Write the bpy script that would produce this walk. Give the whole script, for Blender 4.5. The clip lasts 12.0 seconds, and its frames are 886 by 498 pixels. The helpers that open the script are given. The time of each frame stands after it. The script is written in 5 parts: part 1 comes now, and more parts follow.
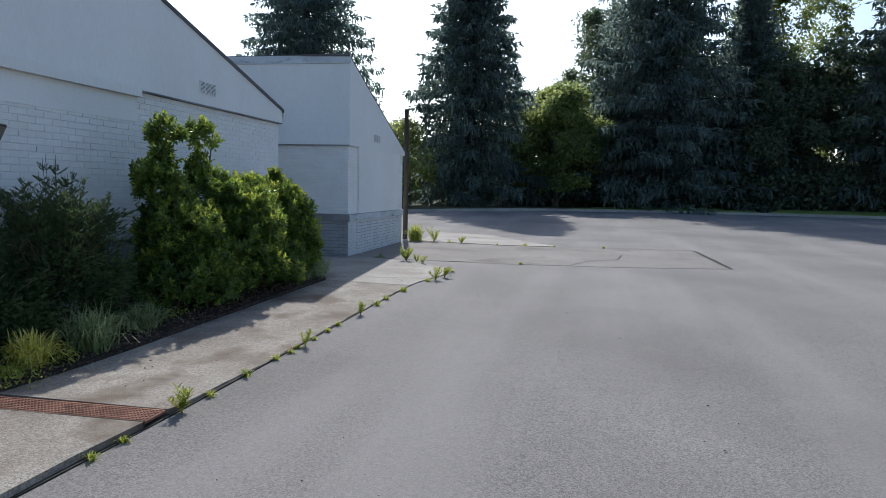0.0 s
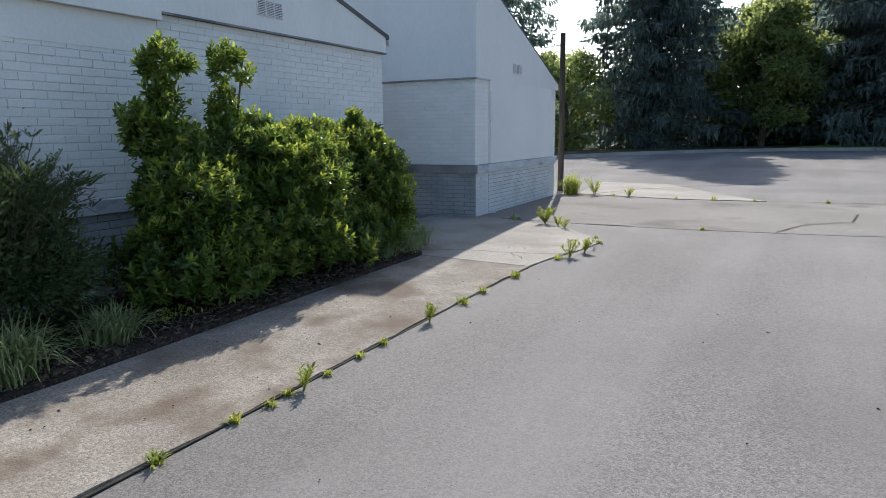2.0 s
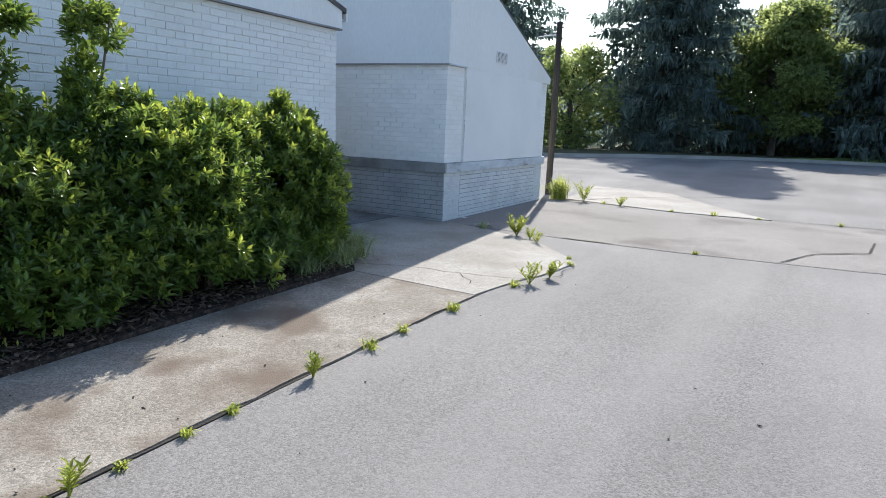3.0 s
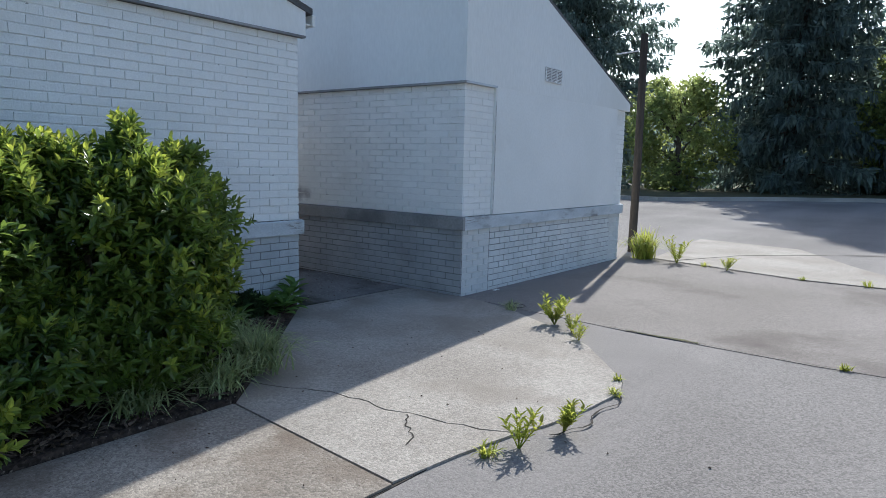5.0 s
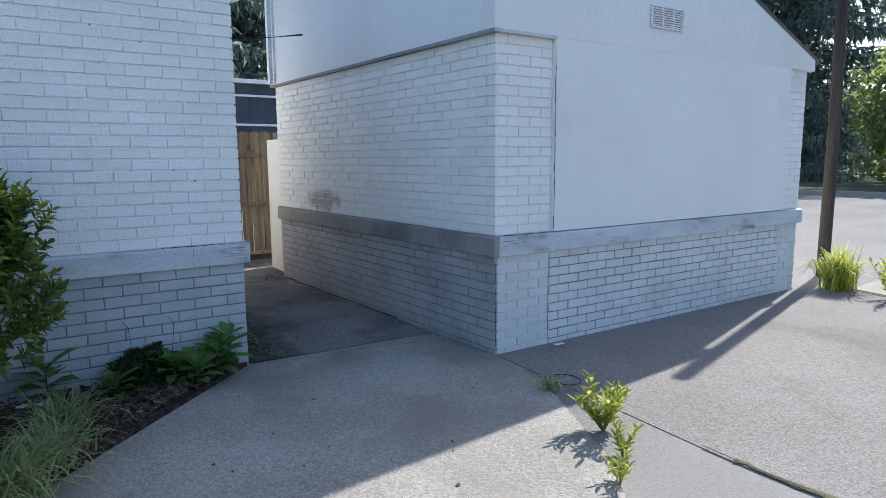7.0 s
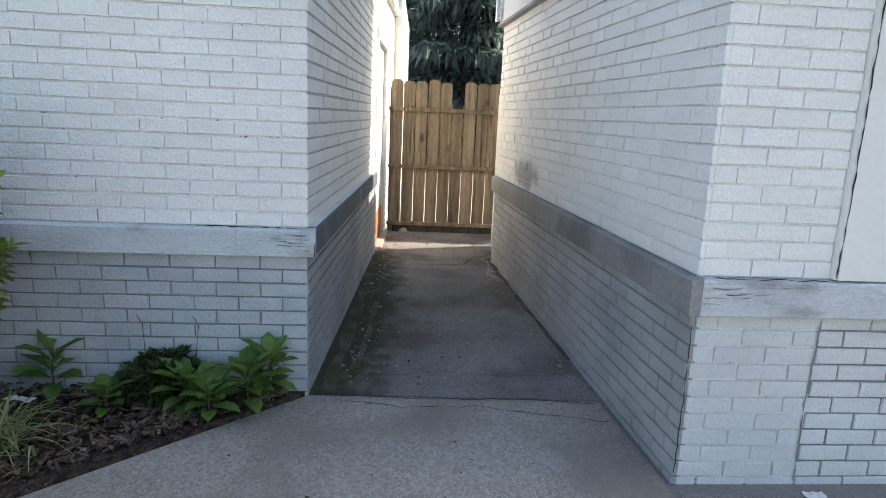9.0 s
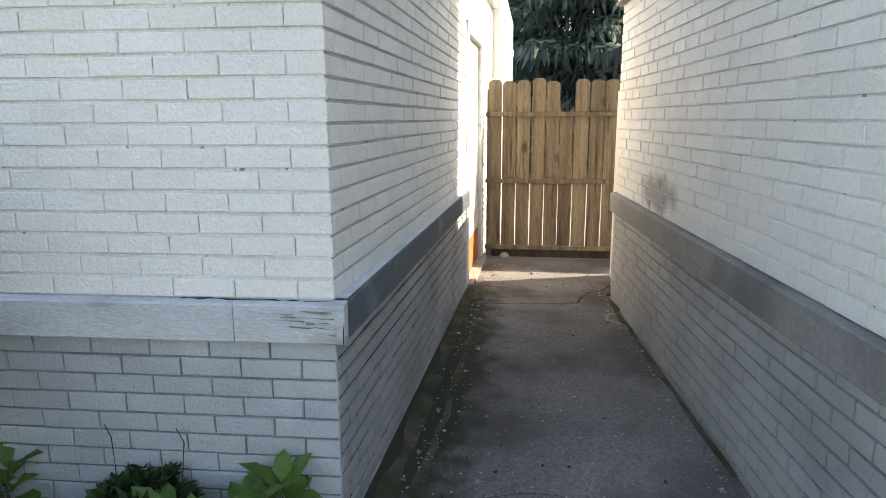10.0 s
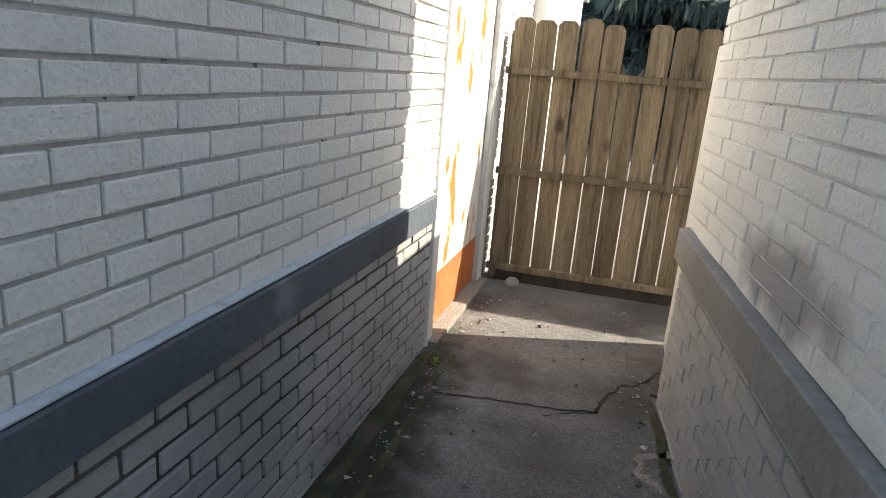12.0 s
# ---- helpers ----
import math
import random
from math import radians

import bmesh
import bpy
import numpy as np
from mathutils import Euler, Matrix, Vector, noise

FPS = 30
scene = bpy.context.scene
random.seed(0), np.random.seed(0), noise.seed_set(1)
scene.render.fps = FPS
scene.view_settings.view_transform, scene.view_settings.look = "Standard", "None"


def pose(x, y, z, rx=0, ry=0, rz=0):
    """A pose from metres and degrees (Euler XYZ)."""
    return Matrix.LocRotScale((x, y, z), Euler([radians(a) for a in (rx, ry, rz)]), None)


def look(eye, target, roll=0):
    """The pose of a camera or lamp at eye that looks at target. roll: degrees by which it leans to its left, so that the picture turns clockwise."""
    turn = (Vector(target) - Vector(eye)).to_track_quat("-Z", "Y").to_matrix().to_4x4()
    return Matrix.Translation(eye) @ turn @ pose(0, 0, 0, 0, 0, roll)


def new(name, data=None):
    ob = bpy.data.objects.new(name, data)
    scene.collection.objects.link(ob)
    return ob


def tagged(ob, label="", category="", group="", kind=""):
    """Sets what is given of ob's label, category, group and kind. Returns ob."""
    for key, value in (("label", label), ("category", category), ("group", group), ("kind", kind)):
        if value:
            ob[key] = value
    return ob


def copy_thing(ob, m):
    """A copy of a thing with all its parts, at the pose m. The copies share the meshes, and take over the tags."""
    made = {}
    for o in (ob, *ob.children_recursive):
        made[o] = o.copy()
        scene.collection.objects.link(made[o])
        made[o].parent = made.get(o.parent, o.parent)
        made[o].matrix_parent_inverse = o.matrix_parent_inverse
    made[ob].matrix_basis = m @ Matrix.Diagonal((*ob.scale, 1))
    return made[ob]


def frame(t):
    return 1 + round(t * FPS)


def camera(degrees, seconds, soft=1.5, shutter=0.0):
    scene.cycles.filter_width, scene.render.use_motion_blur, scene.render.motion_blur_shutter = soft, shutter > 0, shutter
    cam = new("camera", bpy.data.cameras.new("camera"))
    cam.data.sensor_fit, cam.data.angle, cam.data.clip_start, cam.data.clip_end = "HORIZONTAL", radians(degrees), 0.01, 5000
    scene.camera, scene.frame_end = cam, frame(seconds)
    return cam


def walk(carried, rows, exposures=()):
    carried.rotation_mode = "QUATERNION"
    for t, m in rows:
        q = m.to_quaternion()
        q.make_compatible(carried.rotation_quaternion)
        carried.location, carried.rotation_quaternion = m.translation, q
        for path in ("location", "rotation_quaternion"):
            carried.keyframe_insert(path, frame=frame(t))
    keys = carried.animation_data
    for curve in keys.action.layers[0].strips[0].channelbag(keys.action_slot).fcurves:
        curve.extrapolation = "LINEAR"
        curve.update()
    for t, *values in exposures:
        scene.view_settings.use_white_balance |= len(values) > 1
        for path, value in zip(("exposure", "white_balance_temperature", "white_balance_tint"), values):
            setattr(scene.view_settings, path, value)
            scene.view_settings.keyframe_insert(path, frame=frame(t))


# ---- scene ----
cam = camera(69.7, 12.0, soft=0.6)
METRES, EYE, TILT, LEAN, TURN = 14.9, 1.5, 0.0, 0.0, 14.2
ROWS = [
    (0.0, 0.0, 0.0, 0.0, 0.12, -5.36, -1.26),
    (0.5, 0.0061, 0.0402, -0.0027, 6.39, -4.55, -2.77),
    (1.0, 0.0196, 0.0854, -0.0018, 10.56, -6.56, 0.45),
    (1.5, 0.0277, 0.1293, -0.0006, 18.37, -10.22, -1.3),
    (2.0, 0.034, 0.1768, -0.001, 16.37, -10.38, 0.7),
    (2.5, 0.044, 0.2229, 0.0018, 18.98, -13.52, -0.86),
    (3.0, 0.0504, 0.267, 0.0022, 17.23, -11.27, -2.37),
    (5.0, 0.0595, 0.4531, 0.0009, 27.04, -7.73, -1.35),
    (5.5, 0.0625, 0.4975, -0.0002, 32.77, -8.6, -1.57),
    (6.0, 0.059, 0.5416, -0.0011, 39.78, -12.1, -2.25),
    (6.5, 0.059, 0.5861, -0.0003, 40.69, -8.43, -0.03),
]
ALLEY = [
    (8.5, (-2.283, 10.544, 1.478), (-4.199, 10.927, 1.052), 1.9),
    (9, (-2.739, 10.806, 1.496), (-4.695, 10.887, 1.087), 2.5),
    (9.5, (-3.188, 10.944, 1.527), (-5.091, 10.731, 0.95), 3.5),
    (10, (-3.808, 10.9, 1.516), (-5.748, 10.626, 1.115), -0.3),
    (10.5, (-4.325, 10.958, 1.519), (-6.274, 10.667, 1.181), 2.7),
    (11, (-4.783, 11.045, 1.495), (-6.681, 10.613, 1.034), 3.0),
    (11.5, (-5.39, 11.122, 1.511), (-7.317, 10.824, 1.065), 2.3),
    (12, (-5.965, 11.169, 1.532), (-7.831, 10.701, 0.987), 4.6),
]
walk(cam, [(t, pose(0, 0, EYE, TILT, LEAN, TURN) @ pose(METRES * x, METRES * y, METRES * z, 90 + pitch, roll, yaw)) for t, x, y, z, yaw, pitch, roll in ROWS] + [(t, look(eye, at, roll)) for t, eye, at, roll in ALLEY],
     exposures=[(0.0, 0.13, 5750, 9), (1.5, 0.22, 5900, 9), (2.0, 0.44, 6000, 9), (2.5, 0.92, 5900, 8), (3.2, 0.86, 5900, 8), (4.8, 0.50, 5800, 8), (5.5, 0.50, 5750, 8), (6.5, 0.74, 5700, 8),
                (8.5, 1.40, 6400, 9), (9.0, 1.50, 7000, 10), (9.5, 1.36, 7200, 10), (10.0, 1.64, 7600, 10), (10.5, 1.46, 7900, 11), (11.0, 1.24, 7900, 11), (11.5, 1.20, 7200, 10), (12.0, 1.24, 7000, 10)])

# ---- light ----
SUN_TURN, SUN_HIGH = -18.3, 38.2   # degrees from +y towards +x, and above the horizon
world = bpy.data.worlds.new("world")
scene.world = world
world.use_nodes = True
wn = world.node_tree
sky = wn.nodes.new("ShaderNodeTexSky")
sky.sky_type, sky.sun_disc = "NISHITA", False
sky.sun_elevation, sky.sun_rotation = radians(SUN_HIGH), radians(SUN_TURN)
sky.air_density, sky.dust_density = 1.0, 1.5
wn.links.new(sky.outputs[0], wn.nodes["Background"].inputs[0])
wn.nodes["Background"].inputs[1].default_value = 0.15
sun = new("sun", bpy.data.lights.new("sun", "SUN"))
sun.data.energy, sun.data.angle, sun.data.color = 4.8, radians(0.6), (1.0, 0.92, 0.80)
sa, sh = radians(SUN_TURN), radians(SUN_HIGH)
SUN_WAY = Vector((math.sin(sa) * math.cos(sh), math.cos(sa) * math.cos(sh), math.sin(sh)))
sun.matrix_world = look(SUN_WAY * 60, (0, 0, 0))


# ---- materials ----
def surface(name, a, b, scale=3.0, fine=60.0, rough=0.85, bump=0.3, speck=None, speck_scale=180.0, speck_cut=0.62,
            stain=None, stain_scale=1.2, stain_cut=0.55, stain_soft=0.15, per_piece=0.0, fine_mix=0.5, spec=0.3, trans=0.0, island=0.0, squash=(1, 1, 1), blot=None, grain=None, streak=None, pits=0.0, knots=None):
    """A procedural surface: two colours mixed by broad and fine noise, specks, stains and relief."""
    m = bpy.data.materials.new(name)
    m.use_nodes = True
    t = m.node_tree
    n, l = t.nodes, t.links
    p = n["Principled BSDF"]
    p.inputs["Roughness"].default_value = rough
    p.inputs["Specular IOR Level"].default_value = spec
    geo = n.new("ShaderNodeNewGeometry")
    vec = geo.outputs["Position"]
    if squash != (1, 1, 1):
        sc = n.new("ShaderNodeVectorMath")
        sc.operation = "MULTIPLY"
        sc.inputs[1].default_value = squash
        l.new(vec, sc.inputs[0])
        vec = sc.outputs[0]

    def noise_at(s, detail=4.0):
        x = n.new("ShaderNodeTexNoise")
        x.inputs["Scale"].default_value, x.inputs["Detail"].default_value = s, detail
        l.new(vec, x.inputs["Vector"])
        return x.outputs["Fac"]

    def ramp(fac, lo, hi):
        x = n.new("ShaderNodeMapRange")
        x.inputs["From Min"].default_value, x.inputs["From Max"].default_value = lo, hi
        l.new(fac, x.inputs["Value"])
        return x.outputs["Result"]

    def mix(fac, c1, c2):
        x = n.new("ShaderNodeMix")
        x.data_type = "RGBA"
        if isinstance(fac, float):
            x.inputs["Factor"].default_value = fac
        else:
            l.new(fac, x.inputs["Factor"])
        for c, s in ((c1, "A"), (c2, "B")):
            sock = [i for i in x.inputs if i.name == s and i.type == "RGBA"][0]
            if isinstance(c, tuple):
                sock.default_value = (*c, 1)
            else:
                l.new(c, sock)
        return [o for o in x.outputs if o.type == "RGBA"][0]

    def times(c, fac, lo, hi):
        h = n.new("ShaderNodeHueSaturation")
        h.inputs["Color"].default_value = (1, 1, 1, 1)
        l.new(c, h.inputs["Color"])
        r = n.new("ShaderNodeMapRange")
        r.inputs["To Min"].default_value, r.inputs["To Max"].default_value = lo, hi
        l.new(fac, r.inputs["Value"])
        l.new(r.outputs["Result"], h.inputs["Value"])
        return h.outputs["Color"]

    col = mix(ramp(noise_at(scale), 0.35, 0.65), a, b)
    fine_fac = noise_at(fine, 5.0)
    col = times(col, ramp(fine_fac, 0.25, 0.75), 1 - fine_mix * 0.5, 1 + fine_mix * 0.5)
    stones = None
    if grain:
        per_metre, contrast = grain
        cells = n.new("ShaderNodeTexVoronoi")
        cells.inputs["Scale"].default_value = per_metre
        l.new(vec, cells.inputs["Vector"])
        one = n.new("ShaderNodeSeparateColor")
        l.new(cells.outputs["Color"], one.inputs["Color"])
        col = times(col, one.outputs[0], 1 - contrast, 1 + contrast)
        stones = cells.outputs["Distance"]
    if streak:
        turn, stretch, tint, amount = streak
        lay = n.new("ShaderNodeMapping")
        lay.inputs["Rotation"].default_value, lay.inputs["Scale"].default_value = (0, 0, radians(turn)), stretch
        l.new(geo.outputs["Position"], lay.inputs["Vector"])
        smear = n.new("ShaderNodeTexNoise")
        smear.inputs["Scale"].default_value, smear.inputs["Detail"].default_value = 1.0, 5.0
        l.new(lay.outputs[0], smear.inputs["Vector"])
        part_of = n.new("ShaderNodeMath")
        part_of.operation = "MULTIPLY"
        part_of.inputs[1].default_value = amount
        l.new(ramp(smear.outputs["Fac"], 0.46, 0.66), part_of.inputs[0])
        col = mix(part_of.outputs[0], col, tint)
    if knots:
        eyes = n.new("ShaderNodeTexVoronoi")
        eyes.inputs["Scale"].default_value = knots[0]
        bent = n.new("ShaderNodeVectorMath")
        bent.operation = "MULTIPLY"
        bent.inputs[1].default_value = (1.0, 1.0, 0.55)
        l.new(geo.outputs["Position"], bent.inputs[0])
        l.new(bent.outputs[0], eyes.inputs["Vector"])
        col = mix(ramp(eyes.outputs["Distance"], 0.13, 0.06), col, knots[1])
    if stain:
        col = mix(ramp(noise_at(stain_scale, 6.0), stain_cut, stain_cut + stain_soft), col, stain)
    if speck:
        col = mix(ramp(noise_at(speck_scale, 2.0), speck_cut, speck_cut + 0.05), col, speck)
    if blot:
        at, radii, tint = blot
        away = n.new("ShaderNodeVectorMath")
        away.operation = "SUBTRACT"
        away.inputs[1].default_value = at
        l.new(geo.outputs["Position"], away.inputs[0])
        size = n.new("ShaderNodeVectorMath")
        size.operation = "DIVIDE"
        size.inputs[1].default_value = radii
        l.new(away.outputs[0], size.inputs[0])
        far = n.new("ShaderNodeVectorMath")
        far.operation = "LENGTH"
        l.new(size.outputs[0], far.inputs[0])
        wob = n.new("ShaderNodeMath")
        wob.operation = "MULTIPLY_ADD"
        wob.inputs[1].default_value, wob.inputs[2].default_value = 1.2, -0.6
        l.new(noise_at(7.0), wob.inputs[0])
        tot = n.new("ShaderNodeMath")
        l.new(far.outputs["Value"], tot.inputs[0])
        l.new(wob.outputs[0], tot.inputs[1])
        col = mix(ramp(tot.outputs[0], 1.05, 0.55), col, tint)
    if per_piece:
        oi = n.new("ShaderNodeObjectInfo")
        col = times(col, oi.outputs["Random"], 1 - per_piece, 1 + per_piece)
    if island:
        col = times(col, geo.outputs["Random Per Island"], 1 - island, 1 + island)
    l.new(col, p.inputs["Base Color"])
    if bump:
        b_ = n.new("ShaderNodeBump")
        b_.inputs["Strength"].default_value, b_.inputs["Distance"].default_value = bump, 0.01
        rough_fac = n.new("ShaderNodeMath")
        rough_fac.operation = "MULTIPLY_ADD"
        rough_fac.inputs[1].default_value = 0.9
        l.new(noise_at(fine * 0.33, 3.0), rough_fac.inputs[0])
        l.new(fine_fac, rough_fac.inputs[2])
        relief = rough_fac.outputs[0]
        if stones:
            dome = n.new("ShaderNodeMath")
            dome.operation = "MULTIPLY_ADD"
            dome.inputs[1].default_value = -1.1
            l.new(stones, dome.inputs[0])
            l.new(fine_fac, dome.inputs[2])
            relief = dome.outputs[0]
        if pits:
            hole = n.new("ShaderNodeMath")
            hole.operation = "MULTIPLY_ADD"
            hole.inputs[1].default_value = -pits
            l.new(ramp(noise_at(85.0, 2.0), 0.60, 0.68), hole.inputs[0])
            l.new(relief, hole.inputs[2])
            relief = hole.outputs[0]
        l.new(relief, b_.inputs["Height"])
        l.new(b_.outputs["Normal"], p.inputs["Normal"])
    if trans:
        tr = n.new("ShaderNodeBsdfTranslucent")
        ms = n.new("ShaderNodeMixShader")
        ms.inputs[0].default_value = trans
        h = n.new("ShaderNodeHueSaturation")
        h.inputs["Value"].default_value, h.inputs["Hue"].default_value = 1.5, 0.48
        l.new(col, h.inputs["Color"])
        l.new(h.outputs["Color"], tr.inputs["Color"])
        l.new(p.outputs[0], ms.inputs[1])
        l.new(tr.outputs[0], ms.inputs[2])
        l.new(ms.outputs[0], n["Material Output"].inputs[0])
    return m


ASPHALT = surface("asphalt", (0.158, 0.146, 0.136), (0.198, 0.184, 0.172), 0.35, 200, 0.95, 0.14, (0.060, 0.055, 0.052), 75, 0.70, (0.132, 0.120, 0.113), 0.25, 0.5, 0.22, fine_mix=0.6, grain=(120, 0.34), streak=(-12, (0.9, 0.10, 1.0), (0.245, 0.228, 0.214), 0.6))
APRON = surface("worn asphalt", (0.160, 0.143, 0.128), (0.208, 0.188, 0.172), 0.5, 180, 0.92, 0.16, (0.055, 0.048, 0.044), 70, 0.70, (0.098, 0.082, 0.073), 0.8, 0.55, 0.16, fine_mix=0.6, grain=(110, 0.28))
CONCRETE = surface("aggregate concrete", (0.245, 0.220, 0.190), (0.318, 0.292, 0.256), 1.3, 170, 0.9, 0.20, (0.13, 0.105, 0.085), 60, 0.69, (0.212, 0.186, 0.156), 1.6, 0.52, 0.22, fine_mix=0.6, grain=(85, 0.22))
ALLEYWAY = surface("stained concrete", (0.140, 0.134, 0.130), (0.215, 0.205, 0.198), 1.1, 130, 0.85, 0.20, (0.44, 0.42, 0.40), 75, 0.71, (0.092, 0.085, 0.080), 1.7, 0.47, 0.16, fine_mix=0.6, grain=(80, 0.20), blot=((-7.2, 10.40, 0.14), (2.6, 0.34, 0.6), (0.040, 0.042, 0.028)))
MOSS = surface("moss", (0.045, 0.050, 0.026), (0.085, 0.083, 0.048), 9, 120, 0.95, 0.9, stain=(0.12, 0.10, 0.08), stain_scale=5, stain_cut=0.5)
SEAMMOSS = surface("olive seam moss", (0.085, 0.088, 0.032), (0.14, 0.135, 0.055), 9, 120, 0.95, 0.9, stain=(0.12, 0.10, 0.07), stain_scale=9, stain_cut=0.5)
GRIT = surface("grit", (0.16, 0.145, 0.13), (0.36, 0.34, 0.31), 30, 90, 0.95, 0.3, island=0.6)
RUBBER = surface("black rubber", (0.02, 0.02, 0.02), (0.035, 0.034, 0.033), 9, 60, 0.7, 0.2)
SHEDMETAL = surface("dark blue metal siding", (0.045, 0.055, 0.075), (0.065, 0.078, 0.10), 2, 30, 0.5, 0.1)
OLDWALK = surface("brown stained concrete", (0.195, 0.168, 0.138), (0.275, 0.246, 0.208), 1.6, 170, 0.9, 0.22, (0.10, 0.078, 0.060), 60, 0.68, (0.130, 0.098, 0.073), 2.0, 0.49, 0.18, fine_mix=0.7, grain=(85, 0.28))
DIRT = surface("crack dirt", (0.03, 0.027, 0.022), (0.05, 0.042, 0.035), 8, 90, 0.95, 0.8)
MULCH = surface("bark mulch", (0.026, 0.019, 0.015), (0.065, 0.046, 0.035), 22, 80, 0.95, 1.0, (0.20, 0.16, 0.125), 45, 0.66, grain=(48, 0.5))
CHIP = surface("mulch chip", (0.050, 0.034, 0.025), (0.150, 0.108, 0.078), 12, 90, 0.95, 0.5, per_piece=0.0, island=0.65)
LAWN = surface("lawn", (0.10, 0.16, 0.03), (0.16, 0.21, 0.05), 0.8, 30, 0.95, 1.0, (0.20, 0.24, 0.08), 40, 0.6)
FORESTFLOOR = surface("forest floor", (0.05, 0.05, 0.025), (0.09, 0.085, 0.04), 0.6, 12, 0.95, 1.0)
KERBSTONE = surface("kerb concrete", (0.26, 0.25, 0.23), (0.36, 0.34, 0.31), 1.0, 40, 0.9, 0.5)
BRICK_TONES = dict(scale=2.2, fine=95, rough=0.6, bump=0.5, pits=0.5, stain_scale=1.6, stain_cut=0.58, stain_soft=0.2, per_piece=0.03, island=0.03, fine_mix=0.14, spec=0.4)
BRICK = surface("painted brick", (0.76, 0.76, 0.73), (0.81, 0.805, 0.775), stain=(0.66, 0.645, 0.59), blot=((-7.65, 11.60, 1.08), (0.42, 0.30, 0.13), (0.36, 0.35, 0.35)), **BRICK_TONES)
# lower alley bricks: grime plus part of the wall's shading gradient in the grey
DIRTSHADEBRICK = surface("grimy painted brick with low shade", (0.31, 0.32, 0.325), (0.41, 0.415, 0.415), stain=(0.22, 0.222, 0.222), **BRICK_TONES)
# the bluish grey mixes dirt with shade from the plants along the wall
PLINTHBRICK = surface("dirty painted brick with plant shade", (0.38, 0.41, 0.43), (0.49, 0.515, 0.53), stain=(0.30, 0.315, 0.325), **BRICK_TONES)
# second front's bricks below the sill board, duller than those above
LOWBRICK = surface("duller white painted brick", (0.58, 0.59, 0.585), (0.66, 0.665, 0.655), stain=(0.46, 0.46, 0.44), **BRICK_TONES)
MORTAR = surface("painted mortar", (0.70, 0.695, 0.675), (0.78, 0.775, 0.75), 3, 70, 0.9, 0.5, fine_mix=0.3, stain=(0.28, 0.27, 0.25), stain_scale=26, stain_cut=0.67, stain_soft=0.04)
# joints of the first alley wall, a darker tone than the front's mortar
SIDEMORTAR = surface("darker painted mortar", (0.46, 0.455, 0.44), (0.56, 0.555, 0.535), 3, 70, 0.9, 0.5, fine_mix=0.3, stain=(0.20, 0.195, 0.18), stain_scale=26, stain_cut=0.65, stain_soft=0.04)
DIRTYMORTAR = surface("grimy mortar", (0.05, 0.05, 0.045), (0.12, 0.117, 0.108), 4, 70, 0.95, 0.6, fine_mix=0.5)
PALEGRIME = surface("grey painted mortar", (0.19, 0.192, 0.192), (0.27, 0.272, 0.27), 4, 70, 0.95, 0.6, fine_mix=0.4)
STUCCO = surface("painted stucco", (0.72, 0.72, 0.69), (0.77, 0.765, 0.735), 0.9, 35, 0.75, 0.25, stain=(0.66, 0.65, 0.60), stain_scale=0.8, stain_cut=0.55, stain_soft=0.25, fine_mix=0.08, squash=(1, 1, 0.35))
PANELPAINT = surface("painted board", (0.73, 0.73, 0.70), (0.78, 0.775, 0.745), 1.1, 40, 0.6, 0.15, fine_mix=0.07, stain=(0.66, 0.65, 0.61), stain_scale=1.5, stain_cut=0.6, stain_soft=0.2)
BANDGREY = surface("weathered grey paint", (0.460, 0.488, 0.504), (0.575, 0.607, 0.621), 2.0, 50, 0.8, 0.4, stain=(0.24, 0.235, 0.23), stain_scale=2.6, stain_cut=0.58, fine_mix=0.3, squash=(1, 1, 3))
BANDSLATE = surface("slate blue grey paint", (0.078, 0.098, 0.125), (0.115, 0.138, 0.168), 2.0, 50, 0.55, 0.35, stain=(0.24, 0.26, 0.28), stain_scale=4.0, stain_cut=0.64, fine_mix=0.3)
LEDGEHIGHLIGHT = surface("pale blue grey top highlight", (0.50, 0.56, 0.61), (0.60, 0.65, 0.69), 5, 60, 0.7, 0.4, stain=(0.34, 0.38, 0.42), stain_scale=12, stain_cut=0.58, fine_mix=0.25)
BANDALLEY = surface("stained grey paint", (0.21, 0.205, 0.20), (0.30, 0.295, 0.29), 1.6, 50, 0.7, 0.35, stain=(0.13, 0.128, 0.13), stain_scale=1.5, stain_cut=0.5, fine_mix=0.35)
OLDWOOD = surface("weathered bare wood", (0.20, 0.19, 0.17), (0.36, 0.34, 0.31), 14, 90, 0.9, 0.7, stain=(0.06, 0.055, 0.05), stain_scale=16, stain_cut=0.56, squash=(1, 0.3, 2.5))
FENCEWOOD = surface("weathered fence wood", (0.150, 0.116, 0.076), (0.245, 0.195, 0.130), 5, 70, 0.85, 0.7, stain=(0.075, 0.058, 0.042), stain_scale=9, stain_cut=0.55, per_piece=0.18, fine_mix=0.8, squash=(3.0, 3.0, 0.16), knots=(3.1, (0.06, 0.042, 0.030)))
ROOFEDGE = surface("dark roof edge", (0.06, 0.06, 0.062), (0.10, 0.10, 0.10), 3, 50, 0.7, 0.3)
SHINGLE = surface("roof shingle", (0.09, 0.088, 0.085), (0.14, 0.135, 0.13), 2, 60, 0.9, 0.7)
RUST = surface("rusty iron", (0.20, 0.095, 0.062), (0.30, 0.145, 0.095), 7, 80, 0.85, 0.8, stain=(0.12, 0.062, 0.042), stain_scale=10, stain_cut=0.56)
RUSTPAINT = surface("rust primer", (0.42, 0.13, 0.045), (0.52, 0.18, 0.07), 5, 60, 0.7, 0.3)
